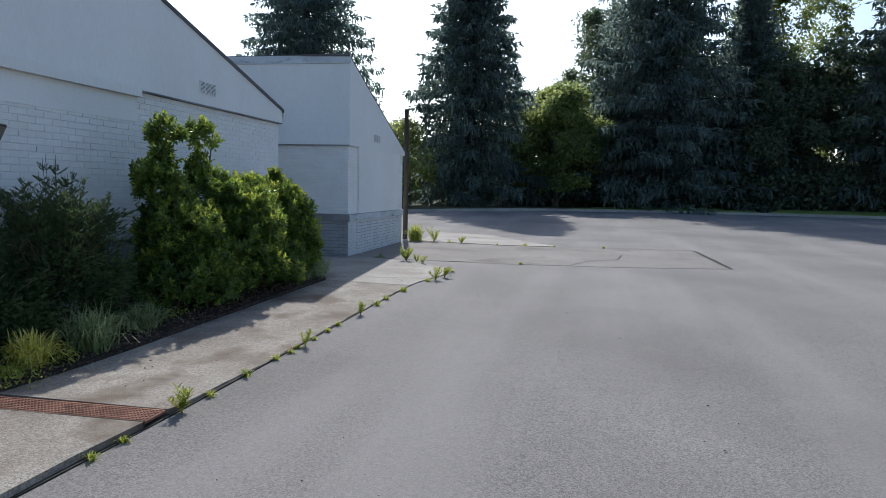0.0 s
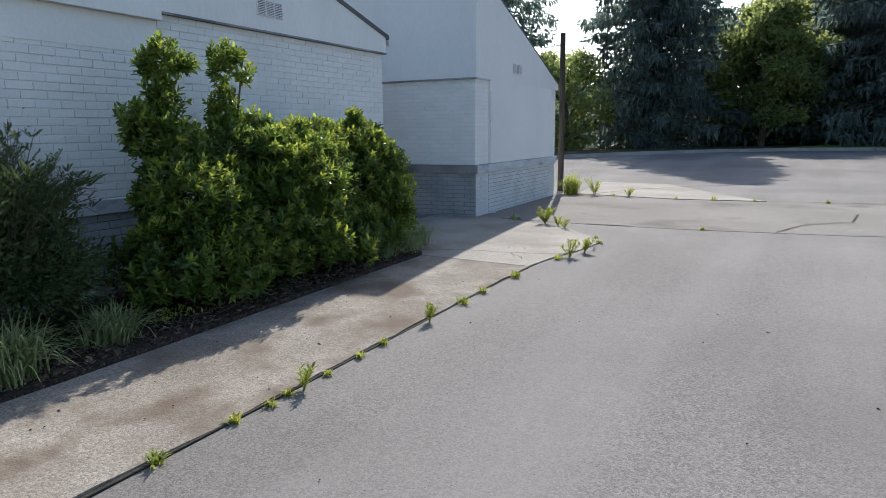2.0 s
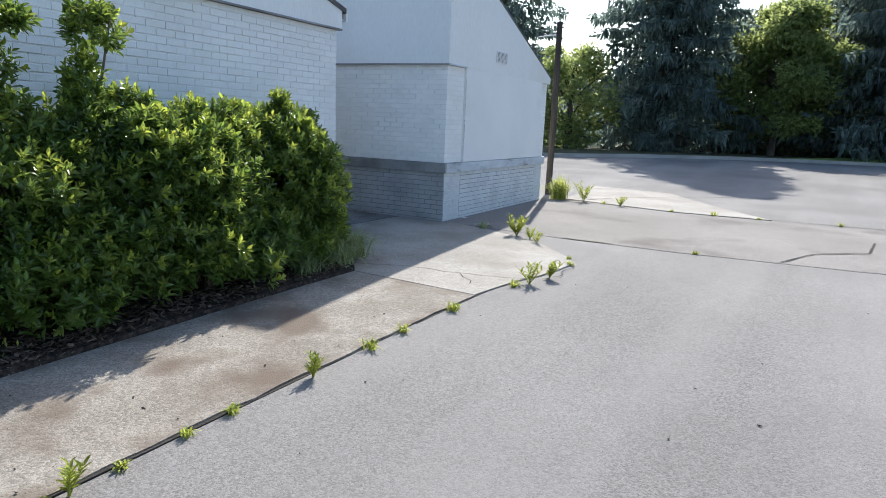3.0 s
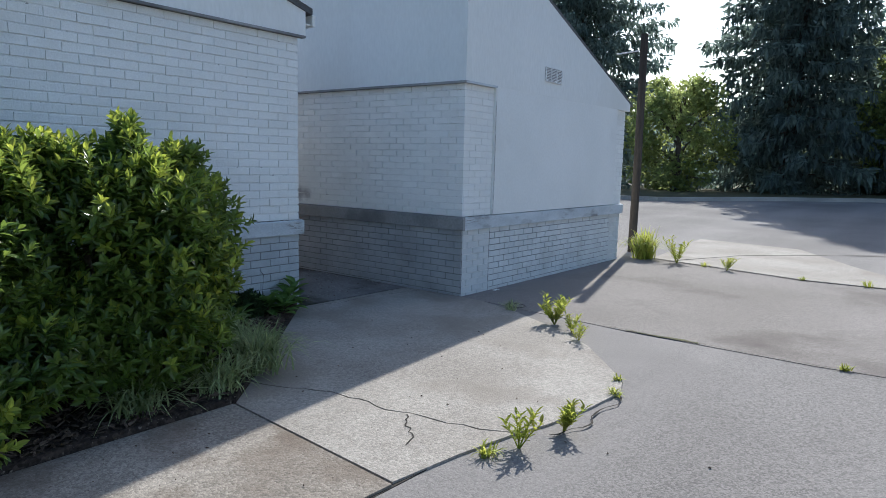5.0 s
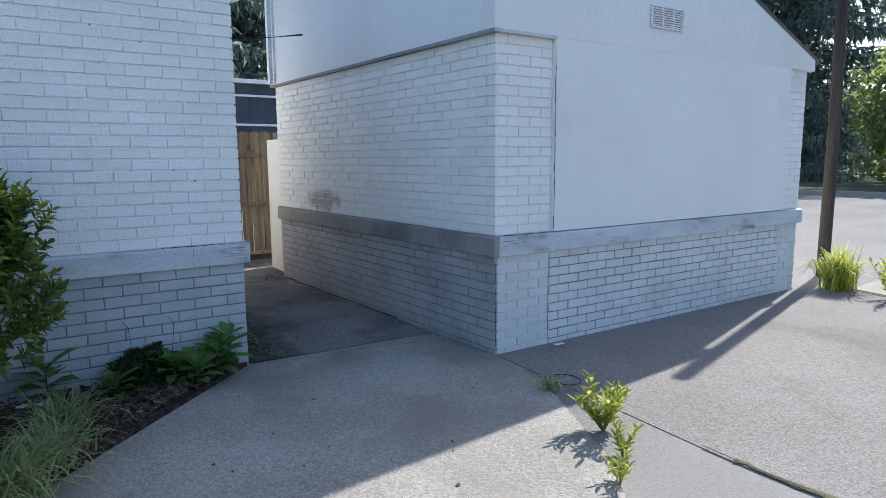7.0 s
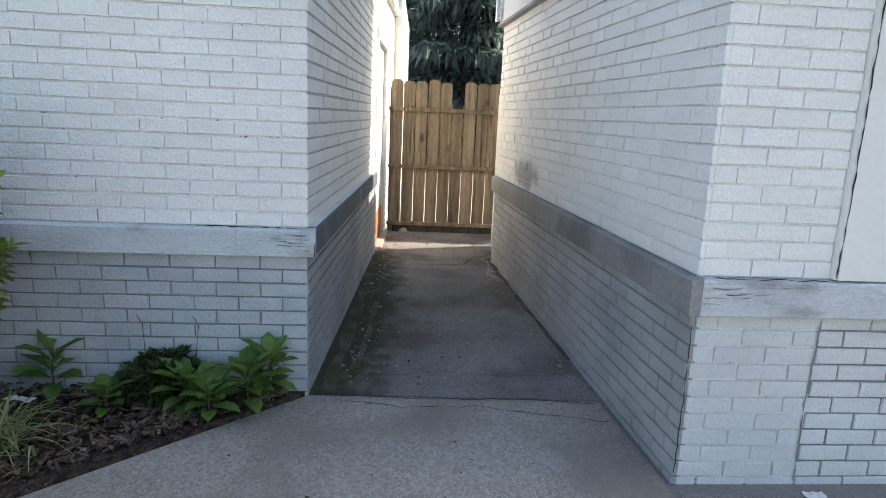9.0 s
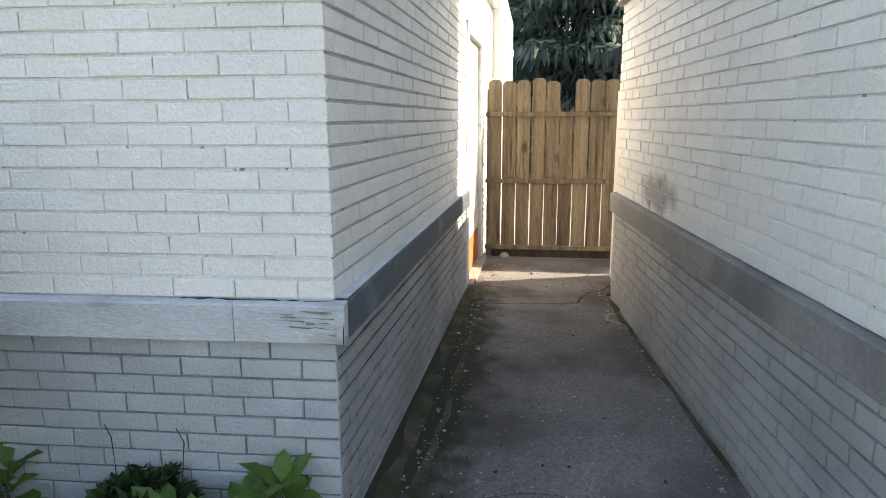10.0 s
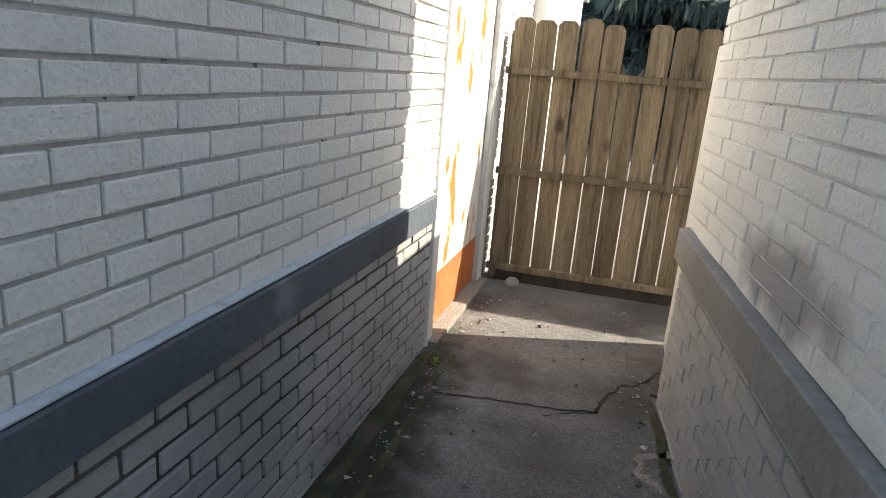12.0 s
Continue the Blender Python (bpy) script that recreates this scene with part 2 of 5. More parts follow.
DOORPAINT = surface("peeling door paint", (0.72, 0.70, 0.65), (0.78, 0.76, 0.70), 2, 50, 0.5, 0.2, stain=(0.50, 0.20, 0.05), stain_scale=2.6, stain_cut=0.56, stain_soft=0.05, squash=(2.2, 1, 1), fine_mix=0.1)
BRONZE = surface("bronze lamp housing", (0.06, 0.05, 0.042), (0.10, 0.085, 0.07), 6, 60, 0.55, 0.3)
LAMPGLASS = surface("dusty lamp glass", (0.16, 0.15, 0.135), (0.23, 0.21, 0.19), 9, 70, 0.25, 0.1)
POSTWOOD = surface("dark weathered post", (0.035, 0.030, 0.026), (0.065, 0.055, 0.046), 4, 50, 0.9, 0.6, squash=(3, 3, 0.3))
GALV = surface("galvanised metal", (0.42, 0.43, 0.44), (0.52, 0.53, 0.54), 5, 40, 0.45, 0.1)
GUTTER = surface("white gutter metal", (0.70, 0.70, 0.69), (0.76, 0.76, 0.75), 4, 40, 0.45, 0.1)
BARK = surface("bark", (0.06, 0.048, 0.038), (0.11, 0.09, 0.072), 6, 30, 0.95, 1.0, squash=(3, 3, 0.6))
TWIG = surface("twig", (0.10, 0.075, 0.05), (0.15, 0.115, 0.08), 20, 60, 0.9, 0.4)
NEEDLE = surface("spruce needles", (0.10, 0.135, 0.125), (0.15, 0.19, 0.165), 0.5, 6, 0.6, 0.0, trans=0.6, island=0.4, spec=0.1)
LEAFDARK = surface("woodland leaves", (0.090, 0.125, 0.080), (0.14, 0.175, 0.10), 0.4, 6, 0.5, 0.0, trans=0.6, island=0.4)
LEAFLIGHT = surface("sunny leaves", (0.15, 0.20, 0.07), (0.24, 0.29, 0.10), 0.5, 6, 0.65, 0.0, trans=0.64, island=0.35)
SHRUBLEAF = surface("glossy shrub leaves", (0.070, 0.125, 0.024), (0.135, 0.200, 0.036), 2.5, 30, 0.28, 0.0, trans=0.5, island=0.4, spec=0.55)
# lighter copy of the shrub leaf: sunlight painted onto outer shoot tips
SUNLEAF = surface("sunlit shrub leaves", (0.17, 0.24, 0.035), (0.27, 0.33, 0.050), 2.5, 30, 0.30, 0.0, trans=0.55, island=0.3, spec=0.5)
FINELEAF = surface("fine shrub leaves", (0.042, 0.072, 0.030), (0.080, 0.112, 0.042), 4, 30, 0.7, 0.0, trans=0.35, island=0.45, spec=0.15)
BLADE = surface("striped grass blades", (0.17, 0.23, 0.09), (0.33, 0.38, 0.19), 9, 40, 0.45, 0.0, trans=0.45, island=0.3)
YELLOWBLADE = surface("yellow striped blades", (0.46, 0.46, 0.08), (0.62, 0.58, 0.17), 9, 40, 0.5, 0.0, trans=0.45, island=0.25)
WEEDLEAF = surface("weed leaves", (0.20, 0.26, 0.042), (0.33, 0.36, 0.075), 9, 40, 0.55, 0.0, trans=0.5, island=0.3)
BIGLEAF = surface("broad leaves", (0.085, 0.165, 0.035), (0.125, 0.215, 0.055), 9, 40, 0.45, 0.0, trans=0.35, per_piece=0.2)
PAPER = surface("dirty white plastic", (0.6, 0.6, 0.58), (0.7, 0.7, 0.68), 30, 60, 0.5, 0.2)
SOOT = surface("soot", (0.16, 0.155, 0.15), (0.3, 0.29, 0.28), 12, 80, 0.95, 0.3)


# ---- building helpers ----
def smooth(v):
    v = min(1.0, max(0.0, v))
    return v * v * (3 - 2 * v)


def gz(x, y):
    """Height of the paved ground."""
    return 0.12 * smooth((y - 2.0) / 7.5) + 0.25 * smooth((y - 18.0) / 22.0)


def mesh_object(name, verts, faces, material, parent=None, flat=True):
    me = bpy.data.meshes.new(name)
    me.from_pydata([tuple(v) for v in verts], [], faces)
    me.materials.append(material)
    ob = new(name, me)
    if parent:
        ob.parent = parent
    return ob


def part(name, bm, material, parent=None, label=""):
    me = bpy.data.meshes.new(name)
    bm.normal_update()
    bm.to_mesh(me)
    bm.free()
    me.materials.append(material)
    ob = new(name, me)
    if parent:
        ob.parent = parent
    if label:
        ob["label"] = label
    return ob


def thing(name, x, y, z, label, category, group="", turn=0.0, kind=""):
    ob = new(name)
    ob.empty_display_size = 0.1
    ob.matrix_world = pose(x, y, z, 0, 0, turn)
    return tagged(ob, label, category, group, kind)


def add_box(bm, x0, x1, y0, y1, z0, z1, bevel=0.0, m=None):
    v = [bm.verts.new((x, y, z)) for x in (x0, x1) for y in (y0, y1) for z in (z0, z1)]
    fs = [bm.faces.new([v[i] for i in f]) for f in ((0, 1, 3, 2), (4, 6, 7, 5), (0, 4, 5, 1), (2, 3, 7, 6), (0, 2, 6, 4), (1, 5, 7, 3))]
    if bevel:
        edges = list({e for f in fs for e in f.edges})
        r = bmesh.ops.bevel(bm, geom=edges, offset=bevel, segments=1, affect="EDGES")
        v = list({w for f in r["faces"] for w in f.verts})
    if m is not None:
        for w in v:
            w.co = m @ w.co
    return v


def box_part(name, dims, material, parent=None, bevel=0.004, m=None, label=""):
    bm = bmesh.new()
    add_box(bm, *dims, bevel=bevel, m=m)
    return part(name, bm, material, parent, label)


def tube(bm, pts, radii, sides=8, cap=True):
    """A tapered tube along points."""
    rings = []
    for i, p in enumerate(pts):
        a, b = Vector(pts[max(0, i - 1)]), Vector(pts[min(len(pts) - 1, i + 1)])
        d = (b - a).normalized()
        s = d.orthogonal().normalized()
        u = d.cross(s)
        rings.append([bm.verts.new(Vector(p) + radii[i] * (math.cos(2 * math.pi * k / sides) * s + math.sin(2 * math.pi * k / sides) * u)) for k in range(sides)])
    for r0, r1 in zip(rings, rings[1:]):
        best = min(range(sides), key=lambda o: (r0[0].co - r1[o].co).length)
        for k in range(sides):
            bm.faces.new((r0[k], r0[(k + 1) % sides], r1[(k + 1 + best) % sides], r1[(k + best) % sides]))
    if cap:
        bm.faces.new(rings[0][::-1])
        bm.faces.new(rings[-1])


def slab(name, outline, top, thick, material, parent=None, label=""):
    """A slab with an outline in plan; top(x, y) is its upper face."""
    bm = bmesh.new()
    up = [bm.verts.new((x, y, top(x, y))) for x, y in outline]
    low = [bm.verts.new((x, y, top(x, y) - thick)) for x, y in outline]
    f = bm.faces.new(up)
    f.normal_update()
    if f.normal.z < 0:
        f.normal_flip()
    bm.faces.new(low)
    k = len(outline)
    for i in range(k):
        bm.faces.new((up[i], up[(i + 1) % k], low[(i + 1) % k], low[i]))
    bmesh.ops.recalc_face_normals(bm, faces=bm.faces)
    bmesh.ops.triangulate(bm, faces=[g for g in bm.faces if len(g.verts) > 4])
    return part(name, bm, material, parent, label)


def prism(name, frame_m, outline, n0, n1, material, parent=None, label=""):
    """A plate: an outline in (along, up), between two depths along the normal."""
    bm = bmesh.new()
    a = [bm.verts.new(frame_m @ Vector((u, n0, z))) for u, z in outline]
    b = [bm.verts.new(frame_m @ Vector((u, n1, z))) for u, z in outline]
    bm.faces.new(a)
    bm.faces.new(b)
    k = len(outline)
    for i in range(k):
        bm.faces.new((a[i], a[(i + 1) % k], b[(i + 1) % k], b[i]))
    bmesh.ops.recalc_face_normals(bm, faces=bm.faces)
    return part(name, bm, material, parent, label)


class Face:
    """The outer face of a wall, from p to q in plan; outward is to the right of that way."""

    def __init__(self, p, q):
        self.p, self.q = Vector((*p, 0)), Vector((*q, 0))
        self.long = (self.q - self.p).length
        self.u = (self.q - self.p).normalized()
        self.n = Vector((self.u.y, -self.u.x, 0))
        self.m = Matrix(((self.u.x, self.n.x, 0, self.p.x), (self.u.y, self.n.y, 0, self.p.y), (0, 0, 1, 0), (0, 0, 0, 1)))


COURSE, LENGTH, JOINT, PERPEND = 0.0677, 0.203, 0.0068, 0.0018


def brick_shape(w, h, rng, cut=0.003, depth=0.018):
    """Vertices and faces of one worn brick's face, in (along, out, up)."""
    def ring(d, n):
        return [(d, n, d), (w - d, n, d), (w - d, n, h - d), (d, n, h - d)]
    v = ring(0, -depth) + [(x + rng.uniform(-0.0012, 0.0012), n + rng.uniform(-0.001, 0.001), z + rng.uniform(-0.0012, 0.0012)) for x, n, z in ring(0.0005, -cut)]
    v += [(x + rng.uniform(-0.002, 0.002), n + rng.uniform(-0.0015, 0.0008), z + rng.uniform(-0.0018, 0.0018)) for x, n, z in ring(cut, 0)]
    f = [(8, 9, 10, 11)]
    for a in (0, 4):
        for k in range(4):
            f.append((a + k, a + (k + 1) % 4, a + 4 + (k + 1) % 4, a + 4 + k))
    return v, f


BRICK_MESHES = {}


def brick_mesh(w, material, kind, joint):
    key = (round(w, 3), material.name, kind, joint)
    if key not in BRICK_MESHES:
        v, f = brick_shape(key[0], COURSE - joint, random.Random(kind * 7 + 3))
        me = bpy.data.meshes.new("brick")
        me.from_pydata(v, [], f)
        me.materials.append(material)
        BRICK_MESHES[key] = me
    return BRICK_MESHES[key]


def bricks_on(wall, face, rows, near, holes=(), start=0.0, seed=1, proud=0.0, material=None, gap=PERPEND, joint=JOINT):
    """Lay bricks on a wall. rows: heights of the courses; near: a stretch (u0, u1, z0, z1) whose bricks are objects of their own."""
    rng = random.Random(seed)
    material = material or BRICK
    verts, faces, made = [], [], 0
    for i, z in rows:
        u = -(LENGTH / 2 if i % 2 else LENGTH)
        while u < face.long:
            a, b = max(start, u), min(face.long, u + LENGTH)
            u += LENGTH
            if face.long - b < 0.075:
                b = u = face.long
            spans = [(a, b)]
            for h0, h1, k0, k1 in holes:
                if z + COURSE * 0.5 > k0 and z + COURSE * 0.5 < k1:
                    spans = [s for c, d in spans for s in ((c, min(d, h0)), (max(c, h1), d)) if s[1] - s[0] > 0.001]
            for c, d in spans:
                w = d - c - gap
                if w < 0.025:
                    continue
                out = proud + rng.uniform(-0.0026, 0.0022)
                lean = rng.uniform(-0.004, 0.004)
                m = face.m @ pose(c + gap / 2, out, z + joint / 2, 0, math.degrees(lean), math.degrees(rng.uniform(-0.006, 0.006)))
                if near[0] <= c <= near[1] and near[2] <= z <= near[3] and made < 300:
                    made += 1
                    ob = new("brick", brick_mesh(w, material, rng.randrange(7), joint))
                    ob.parent, ob.matrix_world = wall, m
                else:
                    v, f = brick_shape(w, COURSE - joint, rng)
                    k = len(verts)
                    verts += [m @ Vector(p) for p in v]
                    faces += [tuple(k + j for j in q) for q in f]
    if verts:
        ob = mesh_object("bricks", verts, faces, material, wall)
        ob["kind"] = "stuff"


def courses(z_from, z_to):
    k = int(round((z_to - z_from) / COURSE))
    return [(i, z_from + i * COURSE) for i in range(k)]


def below(z_top, z_low):
    k = int(math.ceil((z_top - z_low) / COURSE))
    return [(i + 1, z_top - (i + 1) * COURSE) for i in range(k)]


# ---- ground ----
def ground_sheet():
    xs = [-900, -300, -120, -60, -40, -25, -15, -8, -4, 0, 4, 10, 20, 40, 80, 200, 900]
    ys = [-900, -200, -50, -10, 0] + [2 + 0.5 * i for i in range(16)] + [10, 12, 14, 16, 18, 20, 23, 26, 29, 32, 35, 38, 41, 60, 120, 300, 900]
    verts = [(x, y, gz(x, y)) for y in ys for x in xs]
    k = len(xs)
    faces = [(j * k + i, j * k + i + 1, (j + 1) * k + i + 1, (j + 1) * k + i) for j in range(len(ys) - 1) for i in range(k - 1)]
    return mesh_object("ground", verts, faces, ASPHALT)


tagged(ground_sheet(), "grey asphalt parking lot with fine aggregate", "ground", kind="structure")

WALK = tagged(new("pavement"), "weathered aggregate concrete walk beside the asphalt", "pavement", kind="structure")


def walk_top(x, y):
    return gz(x, y) + 0.014 + 0.035 * (1 - smooth((y - 2.8) / 1.8))


def bed_edge(y):
    return -3.95 if y < 8.6 else -3.95 - (y - 8.6)


rng = random.Random(5)
EDGE = -2.66


def edge_line(y0, y1, steps):
    return [(EDGE + rng.uniform(-0.012, 0.012), y0 + (y1 - y0) * i / steps) for i in range(steps + 1)]


slab("slab", [(-3.95, -3.0), *edge_line(-3.0, 3.19, 12), (-3.95, 3.10)], walk_top, 0.16, OLDWALK, WALK)
slab("slab", [(-3.95, 3.34), *edge_line(3.43, 8.588, 26), (-3.95, 8.602), *[(-3.95, 8.6 - 0.4 * i) for i in range(1, 13)]], walk_top, 0.16, OLDWALK, WALK)
crack = [(-4.19, 8.87), (-4.0, 8.93), (-3.86, 9.02), (-3.70, 9.10), (-3.55, 9.11), (-3.42, 9.15), (-3.27, 9.13), (-3.13, 9.20), (-2.98, 9.22), (-2.82, 9.28), (-2.66, 9.33), (-2.56, 9.38)]
crack = [c for a, b in zip(crack, crack[1:]) for c in (a, ((a[0] + b[0]) / 2 + rng.uniform(-0.01, 0.01), (a[1] + b[1]) / 2 + rng.uniform(-0.018, 0.018)))] + [crack[-1]]
slab("slab", [(-3.95, 8.618), (EDGE, 8.604), (-2.62, 9.0), *crack[::-1]], walk_top, 0.16, CONCRETE, WALK)
wide = [0.009 + 0.007 * math.sin(i * 0.9) ** 2 for i in range(len(crack))]
tip = [(-2.50, 9.6), (-2.45, 10.0), (-2.44, 10.35), (-2.52, 10.55), (-2.79, 10.83), (-3.08, 11.12), (-3.46, 11.37), (-4.11, 11.65), (-4.62, 11.80), (-4.97, 11.80)]
slab("slab", [*[(c[0], c[1] + w) for c, w in zip(crack, wide)], *tip, (-5.66, 11.735), (-5.655, 10.30)], walk_top, 0.16, CONCRETE, WALK)
# dirt that fills joints and cracks
slab("joint_dirt", [(-4.3, 8.5), (-2.75, 8.5), (-2.75, 9.5), (-4.3, 9.5)], lambda x, y: walk_top(x, y) - 0.022, 0.05, DIRT, WALK)
slab("edge_dirt", [(-2.70, -3.0), (-2.644, -3.0), (-2.640, 3.0), (-2.644, 6.0), (-2.640, 8.9), (-2.70, 8.9), (-2.70, 6.0), (-2.70, 3.0)], lambda x, y: gz(x, y) + 0.006, 0.05, DIRT, WALK)

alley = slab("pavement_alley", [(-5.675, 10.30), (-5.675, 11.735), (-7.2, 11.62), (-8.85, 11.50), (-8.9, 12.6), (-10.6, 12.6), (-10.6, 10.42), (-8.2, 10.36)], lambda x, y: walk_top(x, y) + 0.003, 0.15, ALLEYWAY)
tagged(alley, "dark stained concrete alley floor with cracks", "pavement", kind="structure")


def crack_line(name, pts, width, top, parent, material=DIRT):
    """A thin ragged seam of dirt or moss lying in a surface."""
    fine = [p for a, b in zip(pts, pts[1:]) for p in [(a[0] + (b[0] - a[0]) * k / 5 + rng.uniform(-0.012, 0.012), a[1] + (b[1] - a[1]) * k / 5 + rng.uniform(-0.012, 0.012)) for k in range(5)]] + [pts[-1]]
    left, right = [], []
    for i, (x, y) in enumerate(fine):
        a, b = fine[max(0, i - 1)], fine[min(len(fine) - 1, i + 1)]
        d = Vector((b[0] - a[0], b[1] - a[1])).normalized()
        w = width * rng.uniform(0.35, 1.0) / 2
        left.append((x - d.y * w, y + d.x * w))
        right.append((x + d.y * w, y - d.x * w))
    k = len(fine)
    verts = [(x, y, top(x, y)) for x, y in left + right]
    return mesh_object(name, verts, [(i, k + i, k + i + 1, i + 1) for i in range(k - 1)], material, parent)


def alley_top(x, y):
    return walk_top(x, y) + 0.006


crack_line("crack", [(-5.60, 10.45), (-5.55, 10.75), (-5.57, 11.1), (-5.49, 11.5), (-5.45, 11.72)], 0.007, lambda x, y: walk_top(x, y) + 0.002, WALK)
crack_line("crack", [(-3.13, 9.16), (-3.02, 9.06), (-2.92, 9.0), (-2.87, 8.9)], 0.012, lambda x, y: walk_top(x, y) + 0.002, WALK)
crack_line("crack", [(-8.46, 10.55), (-8.50, 10.8), (-8.51, 11.0), (-8.56, 11.27)], 0.020, alley_top, alley)
crack_line("crack", [(-8.56, 11.27), (-8.72, 11.30), (-8.86, 11.36), (-8.92, 11.46), (-9.1, 11.56)], 0.022, alley_top, alley)
crack_line("crack", [(-8.56, 11.27), (-8.50, 11.12), (-8.44, 11.05)], 0.010, alley_top, alley)
crack_line("crack", [(-5.66, 10.42), (-5.63, 10.9), (-5.66, 11.3), (-5.62, 11.72)], 0.009, lambda x, y: walk_top(x, y) + 0.008, alley)
crack_line("crack", [(-5.90, 10.62), (-5.98, 10.95), (-5.93, 11.3), (-6.0, 11.66)], 0.006, alley_top, alley)
crack_line("patch_edge", [(-8.34, 11.56), (-8.28, 11.44), (-8.16, 11.43), (-8.08, 11.52)], 0.05, alley_top, alley, CONCRETE)
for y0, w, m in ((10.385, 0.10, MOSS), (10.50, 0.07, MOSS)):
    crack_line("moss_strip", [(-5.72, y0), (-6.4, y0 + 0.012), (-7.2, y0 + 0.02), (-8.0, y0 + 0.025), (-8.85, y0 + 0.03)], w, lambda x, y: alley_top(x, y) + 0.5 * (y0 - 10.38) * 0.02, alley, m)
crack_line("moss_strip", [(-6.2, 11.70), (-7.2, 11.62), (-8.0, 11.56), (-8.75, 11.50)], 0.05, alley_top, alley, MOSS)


def crumbs():
    """Grit, bits of mortar and dead leaves that gather along the foot of the alley walls."""
    r = random.Random(77)
    v, f = [], []
    for i in range(900):
        x = r.uniform(-9.9, -5.8)
        if i % 3 == 0:
            y = 11.62 + (x + 7.2) * 0.073 - abs(r.gauss(0, 0.05)) - 0.02
        elif i % 3 == 1:
            y = 10.41 - (x + 5.7) * 0.014 + abs(r.gauss(0, 0.09))
        else:
            y = r.uniform(10.5, 11.4)
        s = r.uniform(0.003, 0.010) if r.random() < 0.9 else r.uniform(0.010, 0.022)
        c, k, a = Vector((x, y, alley_top(x, y) + s * 0.15)), len(v), r.uniform(0, 6.28)
        v += [c + Vector((math.cos(a + j * 2.09) * s * r.uniform(0.6, 1.2), math.sin(a + j * 2.09) * s, 0)) for j in range(3)] + [c + Vector((0, 0, s * r.uniform(0.3, 0.8)))]
        f += [(k, k + 1, k + 3), (k + 1, k + 2, k + 3), (k + 2, k, k + 3)]
    return mesh_object("grit", v, f, GRIT)


tagged(crumbs(), "pale grit and mortar crumbs on the alley floor", "grit", kind="stuff")

apron = slab("pavement_apron", [(-4.9, 11.84), (-3.09, 11.80), (-1.7, 11.88), (0.2, 12.2), (2.35, 12.85), (2.15, 16.6), (0.3, 16.3), (-2.6, 15.85), (-4.75, 16.2)], lambda x, y: gz(x, y) + 0.004, 0.05, APRON)
tagged(apron, "brownish worn asphalt patch edged by weedy seams", "pavement", kind="structure")
up = lambda x, y: gz(x, y) + 0.013
crack_line("seam", [(-3.25, 11.80), (-1.7, 11.87), (0.2, 12.2), (2.35, 12.85)], 0.010, up, apron)
crack_line("seam", [(-4.75, 16.2), (-2.6, 15.85), (0.3, 16.3), (2.15, 16.6)], 0.05, up, apron)
crack_line("seam", [(2.15, 16.6), (2.35, 12.85)], 0.10, up, apron)
crack_line("seam", [(-0.6, 12.1), (-0.3, 13.0), (0.3, 13.6), (0.4, 14.6)], 0.035, up, apron)
crack_line("moss_strip", [(-3.1, 11.82), (-2.8, 11.835), (-2.5, 11.86)], 0.06, lambda x, y: gz(x, y) + 0.008, apron, SEAMMOSS)
crack_line("seam", [(-4.4, 16.2), (-3.9, 17.6), (-2.8, 19.0), (-1.2, 20.5)], 0.06, up, apron)
slab("concrete_strip", [(-4.75, 16.25), (-2.6, 15.9), (-1.0, 16.1), (-2.2, 17.6), (-3.4, 19.4), (-5.2, 19.6)], lambda x, y: gz(x, y) + 0.010, 0.05, CONCRETE, apron)
crack_line("crack", [(-2.44, 10.36), (-2.36, 10.2), (-2.40, 9.95), (-2.33, 9.75), (-2.42, 9.5)], 0.014, up, apron)

# rusty cover of the trench across the walk
cover = thing("trench_cover", -3.30, 3.25, 0, "rust-brown cast iron trench cover across the concrete walk", "drain cover", turn=5.0)
bm = bmesh.new()
zt = walk_top(-3.3, 3.25) + 0.002
add_box(bm, -0.64, 0.64, -0.105, 0.105, zt - 0.02, zt, 0.003)
part("plate", bm, RUST, cover)
bm = bmesh.new()
for i in range(52):
    for j in range(7):
        add_box(bm, -0.625 + i * 0.0243, -0.610 + i * 0.0243, -0.094 + j * 0.028, -0.083 + j * 0.028, zt, zt + 0.005)
tread = part("tread", bm, RUST, cover)
tread["kind"] = "stuff"
box_part("trench_side", (-0.64, 0.64, -0.115, -0.108, zt - 0.16, zt - 0.001), DIRT, cover, 0)

# planting bed
bed = slab("planting_bed", [(-3.962, -3.0), *[(-3.962, 0.5 * i) for i in range(0, 18)], (-3.965, 8.63), (-5.64, 10.285), (-5.40, 4.0), (-5.1, -3.0)], lambda x, y: gz(x, y) + 0.045 + 0.02 * noise.noise((x * 2, y * 2, 0)), 0.2, MULCH)
tagged(bed, "dark bark mulch planting bed along the white wall", "planting bed", kind="structure")


